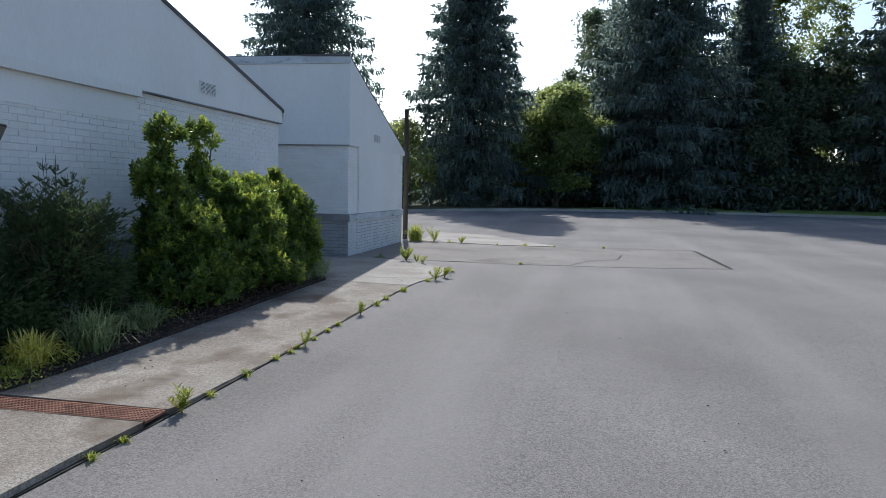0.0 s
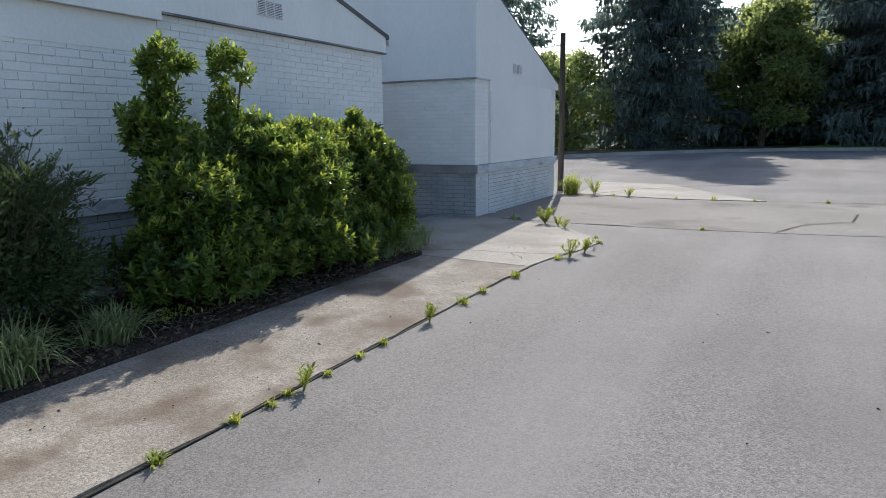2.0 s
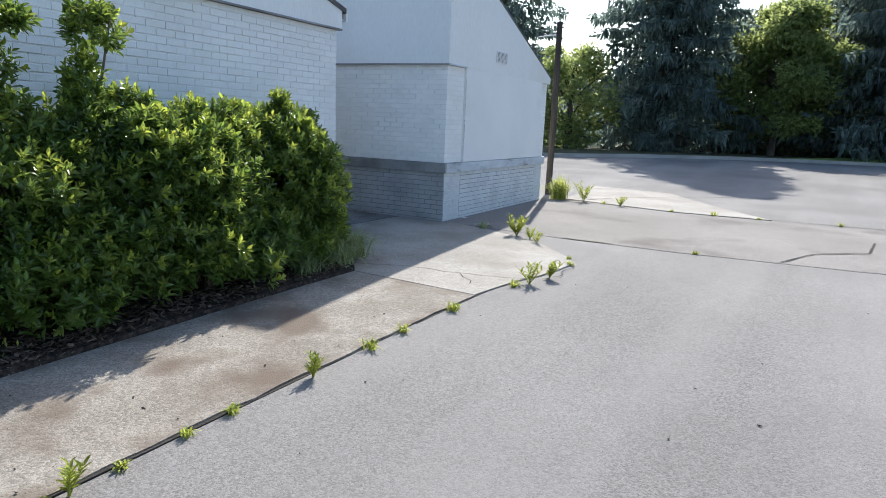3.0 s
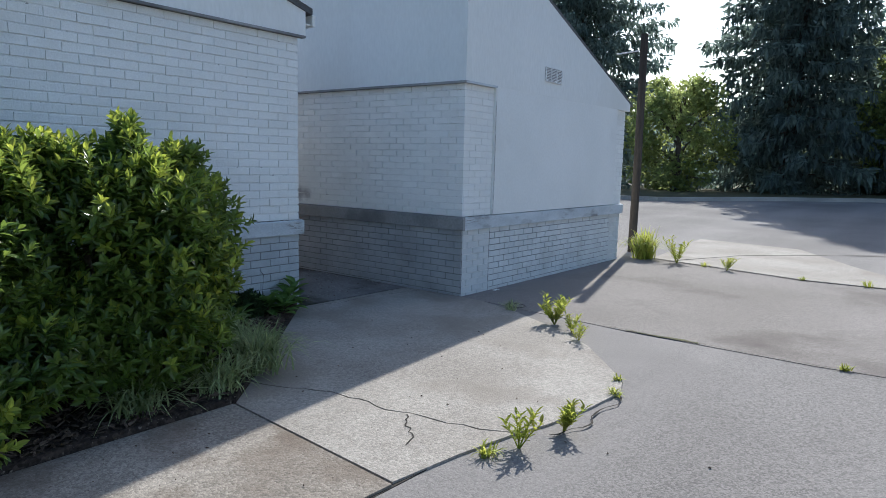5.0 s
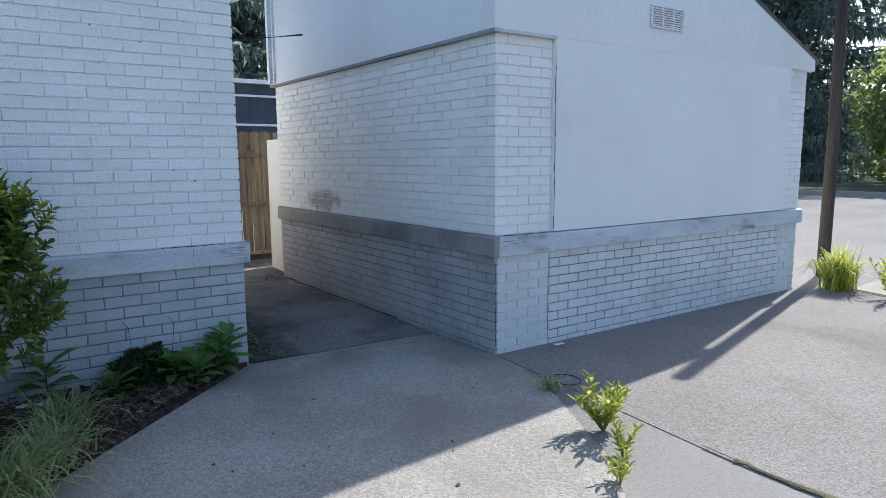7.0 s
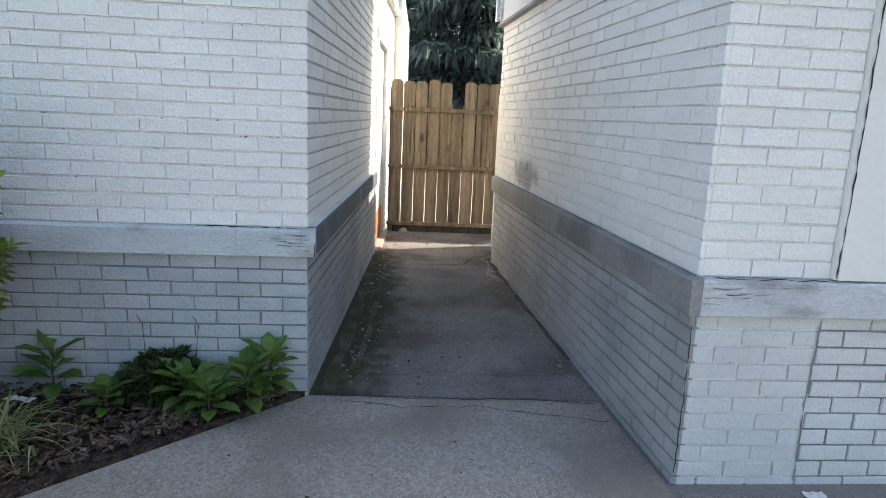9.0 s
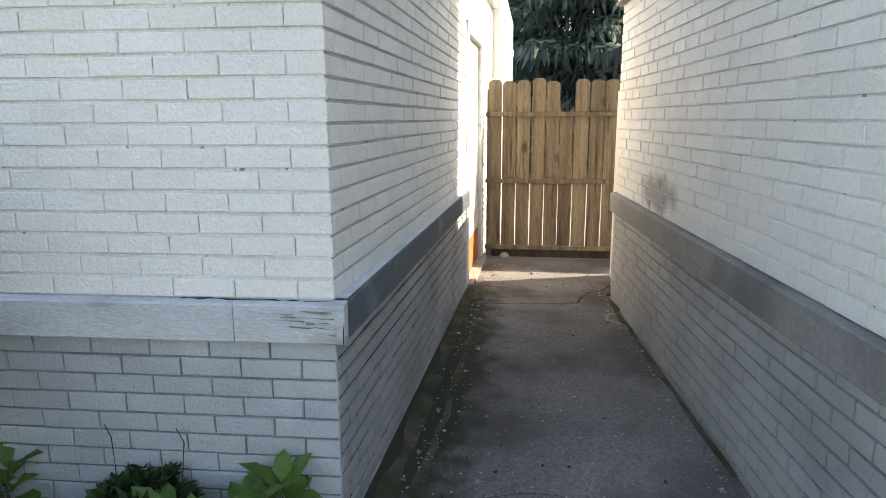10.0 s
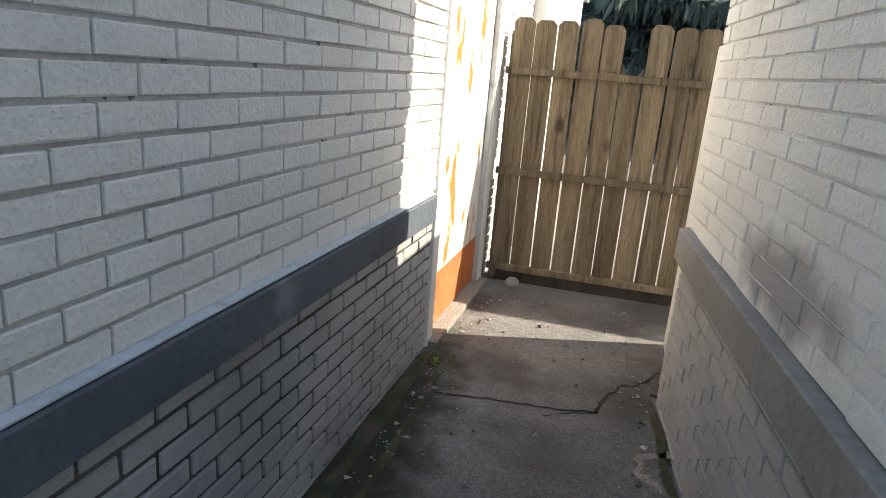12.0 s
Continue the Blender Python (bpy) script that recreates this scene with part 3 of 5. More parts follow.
def chips():
    r = random.Random(8)
    v, f = [], []
    for _ in range(9000):
        y = r.uniform(3.0, 10.2)
        x = r.uniform(-5.6, -3.97) if y < 8.4 or r.random() < 0.0 else r.uniform(-5.6, max(-5.6, bed_edge(y) - 0.03))
        z = gz(x, y) + 0.052 + r.uniform(0, 0.02)
        a, s, w = r.uniform(0, 6.28), r.uniform(0.008, 0.03), r.uniform(0.003, 0.007)
        d, e = Vector((math.cos(a) * s, math.sin(a) * s, r.uniform(-0.01, 0.012))), Vector((-math.sin(a) * w, math.cos(a) * w, r.uniform(-0.004, 0.004)))
        c, k, h = Vector((x, y, z)), len(v), Vector((0, 0, 0.006))
        v += [c - d - e, c + d - e, c + d + e, c - d + e, c - d - e + h, c + d * 0.9 - e + h, c + d + e * 0.8 + h, c - d + e + h]
        f += [(k + 4, k + 5, k + 6, k + 7), (k, k + 1, k + 5, k + 4), (k + 1, k + 2, k + 6, k + 5), (k + 2, k + 3, k + 7, k + 6), (k + 3, k, k + 4, k + 7)]
    return mesh_object("mulch", v, f, CHIP)


tagged(chips(), "loose brown bark mulch chips on the bed", "mulch", kind="stuff")

# kerb, lawn and far ground
kerb_line = [(-60, 26), (-30, 28.5), (-18, 29.3), (-10.5, 30.2), (-8, 33.5), (-4.5, 37), (0, 39.5), (5, 41), (12, 41.5), (22, 40.5), (40, 37), (80, 32)]
lawn_out = [(-16, 29.8)] + [(x, y + 0.12) for x, y in kerb_line[3:]] + [(160, 300), (-30, 300), (-17, 48)]
lawn = slab("lawn", lawn_out, lambda x, y: gz(x, y) + 0.13, 0.3, FORESTFLOOR)
tagged(lawn, "shaded leaf litter and rough grass under the trees", "ground", kind="structure")
kerb = tagged(new("kerb"), "low pale concrete kerb round the planted strip", "kerb", kind="structure")
for a, b in zip(kerb_line, kerb_line[1:]):
    d = Vector((b[0] - a[0], b[1] - a[1])).normalized()
    nx, ny = -d.y * 0.14, d.x * 0.14
    slab("kerbstone", [a, (b[0] - d.x * 0.01, b[1] - d.y * 0.01), (b[0] + nx, b[1] + ny), (a[0] + nx, a[1] + ny)], lambda x, y: gz(x, y) + 0.15, 0.3, KERBSTONE, kerb)
for outline in ([(-2.2, 38.9), (0.2, 39.9), (5, 41.4), (9, 41.75), (6, 43.2), (0, 42.2)], [(9.6, 41.8), (12, 41.9), (22, 40.9), (24, 43.2), (16, 44.2), (10.5, 43.6)]):
    g = slab("grass_patch", outline, lambda x, y: gz(x, y) + 0.15 + 0.06 * max(0.0, y - 41.0), 0.3, LAWN)
    tagged(g, "sunlit bright green mown grass behind the kerb", "lawn", kind="structure")


# ---- first building ----
def front1(y):
    return (-5.65 - 0.045 * (y - 10.3), y)


BAND0, BAND1 = 0.83, 0.958
F1 = Face(front1(-3.0), front1(10.3))        # faces +x
S1 = Face(front1(10.3), (-11.2, 10.425))     # faces the alley


def wall_core(name, face, u0, u1, z0, z1, depth=0.22, material=MORTAR, parent=None):
    return prism(name, face.m, [(u0, z0), (u1, z0), (u1, z1), (u0, z1)], -depth, -0.0095, material, parent)


DOOR0, DOOR1, DOORH = 3.30, 4.42, 2.22       # along the alley face
wall_front1 = tagged(wall_core("wall_front_one", F1, 0, F1.long - 0.008, -0.3, 2.62), "white painted brick front wall", "wall", kind="structure")
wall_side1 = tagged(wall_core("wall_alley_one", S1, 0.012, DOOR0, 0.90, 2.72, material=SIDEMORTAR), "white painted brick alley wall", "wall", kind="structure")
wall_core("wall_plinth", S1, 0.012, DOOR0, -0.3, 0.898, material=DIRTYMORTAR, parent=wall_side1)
wall_core("wall_pier", S1, DOOR1, S1.long, -0.3, 2.72, parent=wall_side1)
wall_core("wall_lintel", S1, DOOR0, DOOR1, DOORH + 0.02, 2.72, parent=wall_side1)
y6 = 6.6 + 3.0
prism("wall_plinth", F1.m, [(0, -0.3), (F1.long - 0.010, -0.3), (F1.long - 0.010, 0.86), (0, 0.86)], -0.03, -0.0085, PALEGRIME, wall_front1)
bricks_on(wall_front1, F1, below(BAND0, 0.0), (11.7, 20, 0.2, 0.9), holes=((-1, 5.4, -1, 3),), seed=12, material=PLINTHBRICK, gap=0.005)
bricks_on(wall_front1, F1, courses(BAND1 + 0.004, 2.60), (11.5, 20, 0.9, 1.75), holes=((0, y6, 2.22, 2.7), (-1, 5.4, -1, 3)), seed=2, joint=0.0092)
door_hole = ((DOOR0 - 0.05, DOOR1 + 0.06, -1, DOORH + 0.06),)
bricks_on(wall_side1, S1, courses(BAND1 + 0.004, 2.70), (0.4, 3.3, 0.9, 1.55), holes=door_hole, start=0.017, seed=3, gap=0.008, joint=0.0105)
bricks_on(wall_side1, S1, below(BAND0, 0.0), (0.9, 3.3, 0.2, 0.9), holes=door_hole, start=0.017, seed=6, material=DIRTSHADEBRICK, gap=0.014, joint=0.014)


def board(name, face, u0, u1, z0, z1, out, material, parent, label="", top_out=None):
    """A board with a slightly sloping top, laid on a wall's face."""
    bm = bmesh.new()
    k = max(1, int((u1 - u0) / 0.35))
    r = random.Random(int(u0 * 100 + u1 * 10))
    rows = []
    for i in range(k + 1):
        u = u0 + (u1 - u0) * i / k
        o, dz = out + r.uniform(-0.0015, 0.0015), r.uniform(-0.0015, 0.0015)
        rows.append([bm.verts.new(face.m @ Vector(p)) for p in ((u, -0.01, z0), (u, o - 0.003, z0 + dz), (u, o, z0 + 0.004 + dz), (u, o, z1 - 0.008 + dz), (u, o - 0.006, z1 - 0.002 + dz), (u, -0.01, z1 + 0.004))])
    for a, b in zip(rows, rows[1:]):
        for j in range(5):
            bm.faces.new((a[j], b[j], b[j + 1], a[j + 1]))
    bm.faces.new(rows[0])
    bm.faces.new(rows[-1])
    bmesh.ops.recalc_face_normals(bm, faces=bm.faces)
    return part(name, bm, material, parent, label)


def wall_crack(name, face, pts, width, out, parent, seed, material=DIRT):
    """A ragged dark crack in a wall's face, along (along, up) points."""
    r = random.Random(seed)
    fine = []
    for (a, c), (b, d) in zip(pts, pts[1:]):
        k = max(2, int(math.hypot(b - a, d - c) / 0.03))
        fine += [(a + (b - a) * i / k + r.uniform(-0.003, 0.003), c + (d - c) * i / k + r.uniform(-0.003, 0.003), width * r.choice((0.15, 0.5, 0.8, 1.0))) for i in range(k)]
    up_way = abs(pts[-1][1] - pts[0][1]) > abs(pts[-1][0] - pts[0][0])
    verts = []
    for u, z, w in fine:
        du, dz = (w / 2, 0) if up_way else (0, w / 2)
        verts += [face.m @ Vector((u - du, out, z - dz)), face.m @ Vector((u + du, out, z + dz))]
    return mesh_object(name, verts, [(2 * i, 2 * i + 1, 2 * i + 3, 2 * i + 2) for i in range(len(fine) - 1)], material, parent)


tagged(board("trim_band_front", F1, 0, F1.long - 0.32, BAND0, BAND1, 0.034, BANDGREY, None), "weathered pale grey sill board on the brick wall", "trim", kind="structure")
tagged(board("trim_band_end", F1, F1.long - 0.318, F1.long + 0.036, BAND0, BAND1, 0.033, BANDGREY, None), "weathered grey sill board with a rotten bare end", "trim", kind="structure")
band_end = bpy.data.objects["trim_band_end"]
for i, (u, z, w, thick) in enumerate(((0.005, 0.932, 0.13, 0.010), (0.0, 0.915, 0.20, 0.006), (0.01, 0.898, 0.11, 0.012), (0.004, 0.880, 0.07, 0.008), (0.09, 0.905, 0.17, 0.005), (0.002, 0.862, 0.045, 0.010), (0.12, 0.926, 0.15, 0.004), (0.05, 0.885, 0.12, 0.004))):
    wall_crack("split", F1, [(F1.long + 0.034 - u - w, z + 0.003), (F1.long + 0.034 - u, z)], thick, 0.0372 + 0.0004 * i, band_end, 40 + i, OLDWOOD)
wall_crack("gap", F1, [(F1.long + 0.0340, BAND0 + 0.004), (F1.long + 0.0345, BAND1 - 0.01)], 0.005, 0.0405, band_end, 60)
wall_crack("gap", F1, [(F1.long - 0.5, BAND1 + 0.005), (F1.long + 0.02, BAND1 + 0.004)], 0.005, 0.006, band_end, 61)
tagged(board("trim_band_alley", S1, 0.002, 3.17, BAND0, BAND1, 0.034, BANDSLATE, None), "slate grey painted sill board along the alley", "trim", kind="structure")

# thin pale strip that paints the bluish highlight along the board's top edge
prism("ledge", S1.m, [(0.03, BAND1 + 0.0045), (3.15, BAND1 + 0.0045), (3.15, BAND1 + 0.009), (0.03, BAND1 + 0.009)], -0.008, 0.030, LEDGEHIGHLIGHT, bpy.data.objects["trim_band_alley"], "pale strip painted as the ledge's top highlight")

# upper gable of the first building
RAKE = 0.285


def rake1(y):
    return 2.86 + RAKE * (10.39 - y)


ug = lambda y: (y + 3.0) / math.cos(math.atan(0.045))
gable1 = prism("wall_gable_one", F1.m, [(0, 2.60), (F1.long + 0.06, 2.60), (F1.long + 0.06, rake1(10.36) - 0.05), (ug(0.0), rake1(0.0) - 0.05), (0, rake1(0.0) - 0.9)], -0.2, 0.035, STUCCO)
tagged(gable1, "smooth white painted gable above the brick", "wall", kind="structure")
prism("upper_panel", F1.m, [(0, 2.22), (y6 - 0.012, 2.22), (y6 - 0.012, 2.515), (0, 2.515)], -0.02, 0.006, PANELPAINT, gable1)
prism("beam", F1.m, [(0, 2.517), (y6, 2.517), (y6, 2.635), (0, 2.635)], -0.02, 0.075, STUCCO, gable1)
prism("drip_edge", F1.m, [(y6 + 0.002, 2.583), (F1.long + 0.05, 2.583), (F1.long + 0.05, 2.602), (y6 + 0.002, 2.602)], -0.01, 0.05, BANDALLEY, gable1)
roof1 = tagged(new("roof_one"), "low pitched roof with a dark thin edge", "roof", kind="structure")
bm = bmesh.new()
for x0, x1 in ((-5.60, -17.0),):
    c = [(10.43, rake1(10.43)), (0.0, rake1(0.0)), (-10.5, rake1(10.5))]
    top = [[bm.verts.new((x + (0.045 * (10.3 - y)) + 0.0, y, z + o)) for y, z in c] for x in (x0, x1) for o in (0.0, -0.055)]
    a, b, d, e = top
    for i in range(2):
        bm.faces.new((a[i], a[i + 1], d[i + 1], d[i]))
        bm.faces.new((b[i], b[i + 1], e[i + 1], e[i]))
        bm.faces.new((a[i], a[i + 1], b[i + 1], b[i]))
        bm.faces.new((d[i], d[i + 1], e[i + 1], e[i]))
    bm.faces.new((a[0], b[0], e[0], d[0]))
    bm.faces.new((a[2], b[2], e[2], d[2]))
bmesh.ops.recalc_face_normals(bm, faces=bm.faces)
part("covering", bm, SHINGLE, roof1)
box_part("eave_board", (-16.9, -5.62, 10.44, 10.475, 2.70, 2.80), PANELPAINT, roof1)
box_part("eave_soffit", (-16.9, -5.64, 10.30, 10.435, 2.705, 2.72), PANELPAINT, roof1)
closing = box_part("wall_back_one", (-17.0, -16.8, -10, 10.3, -0.3, 2.7), STUCCO, None)
tagged(closing, "plain white wall closing the building", "wall", kind="structure")
closing = box_part("wall_end_one", (-17.0, -5.1, -3.3, -3.02, -0.3, 3.0), STUCCO, None)
tagged(closing, "plain white end wall of the building", "wall", kind="structure")

# door in the alley
door = tagged(new("door_alley"), "white metal door with peeling orange rust", "door", kind="structure")
door.matrix_world = S1.m.copy()
zs = alley_top(-9.5, 10.4)
leaf_ob = box_part("leaf", (DOOR0 + 0.05, DOOR1 - 0.05, -0.075, -0.03, zs + 0.03, DOORH - 0.05), DOORPAINT, door)
box_part("kick_plate", (DOOR0 + 0.052, DOOR1 - 0.052, -0.029, -0.024, zs + 0.035, zs + 0.33), RUSTPAINT, leaf_ob, 0.001, label="rust orange kick plate")
for u0, u1 in ((DOOR0 - 0.045, DOOR0 + 0.048), (DOOR1 - 0.048, DOOR1 + 0.055)):
    box_part("jamb", (u0, u1, -0.10, 0.012, zs - 0.05, DOORH + 0.05), PANELPAINT, door)
box_part("stop", (DOOR1 - 0.068, DOOR1 - 0.049, -0.028, 0.004, zs, DOORH - 0.04), BANDGREY, door, 0.002)
box_part("head", (DOOR0 - 0.045, DOOR1 + 0.055, -0.10, 0.014, DOORH - 0.045, DOORH + 0.05), BANDGREY, door)
box_part("sill", (DOOR0 - 0.03, DOOR1 + 0.03, -0.11, 0.06, zs - 0.05, zs + 0.025), CONCRETE, door)
# unseen stub behind the second building, added to shadow the alley wall and floor
stub = box_part("wall_stub", (-9.50, -8.812, 11.60, 11.72, -0.2, 1.74), STUCCO, None)
tagged(stub, "unseen low white stub added for its shadow in the alley", "wall", kind="structure")

# annex behind the fence
annex = box_part("wall_annex", (-15.0, -11.22, 8.0, 10.52, -0.2, 3.05), STUCCO, None)
tagged(annex, "sunlit white annex wall behind the fence", "wall", kind="structure")

# ---- second building ----
F2 = Face((-4.96, 11.83), (-5.12, 15.78))    # faces +x
F2 = Face((-4.96, 11.83), (-5.12, 15.78)) if F2.n.x > 0 else Face((-5.12, 15.78), (-4.96, 11.83))
S2 = Face((-8.80, 11.525), (-4.96, 11.83))    # faces the alley
TOP2 = 2.33
wall_front2 = tagged(wall_core("wall_front_two", F2, 0.016, F2.long, -0.2, TOP2 + 0.05), "white painted brick front with a smooth boarded panel", "wall", kind="structure")
wall_side2 = tagged(wall_core("wall_alley_two", S2, 0, S2.long - 0.008, 0.90, TOP2 + 0.05), "white painted brick alley wall with a soot stain", "wall", kind="structure")
wall_core("wall_plinth", S2, 0, S2.long - 0.008, -0.2, 0.898, material=PALEGRIME, parent=wall_side2)
prism("plinth_grime", F2.m, [(0.51, 0.0), (3.62, 0.0), (3.62, 0.80), (0.51, 0.80)], -0.02, -0.0085, PALEGRIME, wall_front2)
bricks_on(wall_side2, S2, courses(BAND1 + 0.004, TOP2), (0.6, 3.0, 0.9, 1.7), seed=4, gap=0.004)
bricks_on(wall_side2, S2, below(BAND0, 0.05), (0.6, 3.0, 0.0, 0.9), seed=7, material=DIRTSHADEBRICK, gap=0.009, joint=0.009)
bricks_on(wall_front2, F2, courses(BAND1 + 0.004, TOP2), (0.0, 3.9, 0.9, 2.4), holes=((0.51, 3.62, BAND1, TOP2),), start=0.017, seed=5)
bricks_on(wall_front2, F2, below(BAND0, 0.05), (0.0, 3.9, 0.0, 0.9), start=0.017, seed=8, gap=0.008, material=LOWBRICK)
panel2 = prism("boarded_panel", F2.m, [(0.522, BAND1 + 0.008), (3.61, BAND1 + 0.008), (3.61, TOP2), (0.522, TOP2)], -0.03, 0.028, PANELPAINT, wall_front2, "smooth white painted board")
tagged(board("trim_band_two", F2, 0.0, F2.long + 0.03, BAND0 - 0.01, BAND1, 0.034, BANDGREY, None), "weathered pale grey sill board", "trim", kind="structure")
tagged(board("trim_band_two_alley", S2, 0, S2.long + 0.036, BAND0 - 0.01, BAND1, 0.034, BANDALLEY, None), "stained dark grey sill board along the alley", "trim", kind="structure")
prism("panel_joint", F2.m, [(0.509, BAND1 + 0.01), (0.5205, BAND1 + 0.01), (0.5205, TOP2), (0.509, TOP2)], -0.02, 0.024, PANELPAINT, wall_front2, "painted joint")
wall_crack("crack", F2, [(0.515, BAND1 + 0.01), (0.519, 1.5), (0.514, 2.0), (0.517, TOP2 - 0.12)], 0.007, 0.0300, wall_front2, 1)
wall_crack("crack", F2, [(0.500, 0.12), (0.492, 0.5), (0.505, BAND0 - 0.015)], 0.009, 0.0035, wall_front2, 2, PALEGRIME)
wall_crack("crack", F2, [(0.0, BAND1 + 0.008), (0.515, BAND1 + 0.006)], 0.004, 0.0350, wall_front2, 3)
wall_crack("crack", F2, [(0.004, 0.1), (0.006, 0.5), (0.003, BAND0 - 0.02)], 0.006, 0.0045, wall_front2, 4)
for i, (u, z, w) in enumerate(((0.03, 0.925, 0.16), (0.02, 0.890, 0.20), (0.10, 0.905, 0.22), (0.02, 0.868, 0.09), (0.26, 0.932, 0.18))):
    wall_crack("split", F2, [(u, z), (u + w, z + 0.004)], 0.005, 0.0362, wall_front2, 10 + i, OLDWOOD)


def rake2(u):
    return 4.02 - 1.55 * (u / F2.long) * 0.99


front_up = prism("wall_gable_two", F2.m, [(-0.036, TOP2), (F2.long + 0.08, TOP2), (F2.long + 0.08, rake2(F2.long + 0.08) - 0.02), (-0.036, rake2(-0.036) - 0.02)], -0.2, 0.031, STUCCO)
tagged(front_up, "smooth white painted upper wall under a sloping roof edge", "wall", kind="structure")
side_up = prism("wall_upper_two", S2.m, [(-0.03, TOP2), (S2.long - 0.002, TOP2), (S2.long - 0.002, 3.98), (-0.03, 3.98)], -0.2, 0.036, STUCCO)
tagged(side_up, "smooth white painted upper wall above brick", "wall", kind="structure")
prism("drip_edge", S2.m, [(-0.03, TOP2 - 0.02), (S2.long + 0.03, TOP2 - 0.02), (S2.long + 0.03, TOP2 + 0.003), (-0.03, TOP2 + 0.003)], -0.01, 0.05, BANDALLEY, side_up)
prism("drip_edge", F2.m, [(-0.04, TOP2 - 0.018), (0.51, TOP2 - 0.018), (0.51, TOP2 + 0.003), (-0.04, TOP2 + 0.003)], -0.01, 0.044, BANDGREY, front_up)
prism("corner_pipe", S2.m, [(0.0, TOP2 + 0.02), (0.06, TOP2 + 0.02), (0.06, 3.88), (0.0, 3.88)], 0.038, 0.085, GUTTER, side_up, "white metal downpipe")
prism("corner_pipe", S2.m, [(0.10, TOP2 + 0.02), (0.125, TOP2 + 0.02), (0.125, 3.88), (0.10, 3.88)], 0.038, 0.06, GUTTER, side_up)
closing = box_part("wall_back_two", (-8.79, -8.60, 11.75, 15.6, -0.2, 2.4), STUCCO, None)
tagged(closing, "plain white back wall of the building", "wall", kind="structure")
closing = box_part("wall_far_two", (-8.79, -5.3, 15.62, 15.74, -0.2, 2.4), STUCCO, None)
tagged(closing, "plain white far wall of the building", "wall", kind="structure")
roof2 = tagged(new("roof_two"), "low sloping roof with a grey metal edge", "roof", kind="structure")
bm = bmesh.new()
c = [F2.m @ Vector((u, n, rake2(u) + o)) for u in (-0.10, F2.long + 0.16) for n in (0.035, -4.1) for o in (-0.02, 0.015)]
v = [bm.verts.new(p) for p in c]
for f in ((0, 1, 3, 2), (4, 6, 7, 5), (0, 4, 5, 1), (2, 3, 7, 6), (0, 2, 6, 4), (1, 5, 7, 3)):
    bm.faces.new([v[i] for i in f])
bmesh.ops.recalc_face_normals(bm, faces=bm.faces)
part("covering", bm, SHINGLE, roof2)
prism("ridge_edge", S2.m, [(-0.08, 3.90), (S2.long + 0.05, 3.90), (S2.long + 0.05, 4.05), (-0.08, 4.05)], 0.038, 0.062, BANDGREY, roof2)

cable = thing("cable", -7.85, 11.53, 2.74, "thin dark cable strung between the two buildings", "cable")
bm = bmesh.new()
tube(bm, [(0, 0, 0), (-0.5, -0.5, -0.015), (-1.05, -1.10, 0.0)], [0.010, 0.010, 0.010], 8)
part("wire", bm, RUBBER, cable)

shed = tagged(new("shed"), "dark blue metal shed with pale trim rails", "shed")
shed.matrix_world = pose(-20.0, 16.6, 0.1, 0, 0, 4)
box_part("body", (-2.6, 0.0, -3.0, 3.0, -0.2, 3.5), SHEDMETAL, shed)
box_part("roof", (-2.8, 0.15, -3.2, 3.2, 3.51, 3.62), GUTTER, shed)
for z in (2.35, 3.15):
    box_part("rail", (0.004, 0.05, -3.0, 3.0, z, z + 0.06), GUTTER, shed, 0.002)
for i in range(13):
    box_part("seam", (0.002, 0.035, -2.95 + i * 0.49, -2.91 + i * 0.49, -0.1, 2.34), SHEDMETAL, shed, 0)
    box_part("seam", (0.002, 0.035, -2.95 + i * 0.49, -2.91 + i * 0.49, 2.42, 3.14), SHEDMETAL, shed, 0)


# ---- fence ----
fence = tagged(new("fence"), "weathered dog-eared wooden board fence with one broken board", "fence")
FX = -10.22
zf = alley_top(FX, 11)
r = random.Random(11)
y = 10.452
for i in range(24):
    w = 0.132 + r.uniform(-0.003, 0.003)
    top = 1.885 + r.uniform(-0.018, 0.012) if i != 5 else 1.60
    lean = r.uniform(-0.004, 0.004)
    bm = bmesh.new()
    ear = 0.028
    if i == 5:
        outline = [(0, 0.14), (w, 0.14), (w, top + 0.03), (w * 0.75, top - 0.03), (w * 0.5, top - 0.045), (w * 0.2, top - 0.02), (0, top + 0.05)]
    else:
        outline = [(0, 0.14), (w, 0.14), (w + lean, top - ear), (w - ear + lean, top), (ear + lean, top), (lean, top - ear)]
    dx = r.uniform(-0.003, 0.003)
    a = [bm.verts.new((FX - 0.018 + dx, y + p, q)) for p, q in outline]
    b = [bm.verts.new((FX + dx, y + p, q)) for p, q in outline]
    bm.faces.new(a), bm.faces.new(b)
    for k in range(len(a)):
        j = (k + 1) % len(a)
        bm.faces.new((a[k], a[j], b[j], b[k]))
    bmesh.ops.recalc_face_normals(bm, faces=bm.faces)
    part("board", bm, FENCEWOOD, fence)
    y += w + r.uniform(0.005, 0.013)
for z, tilt in ((1.555, 0.006), (0.905, -0.004), (0.235, -0.012)):
    box_part("rail", (FX + 0.004, FX + 0.042, 10.43, 13.75, z - 0.022, z + 0.022), FENCEWOOD, fence, 0.003, Matrix.Translation((0, 0, 0)))
box_part("post", (FX - 0.11, FX - 0.02, 10.44, 10.53, 0.0, 1.80), FENCEWOOD, fence)
box_part("post", (FX - 0.11, FX - 0.02, 13.6, 13.69, 0.0, 1.80), FENCEWOOD, fence)
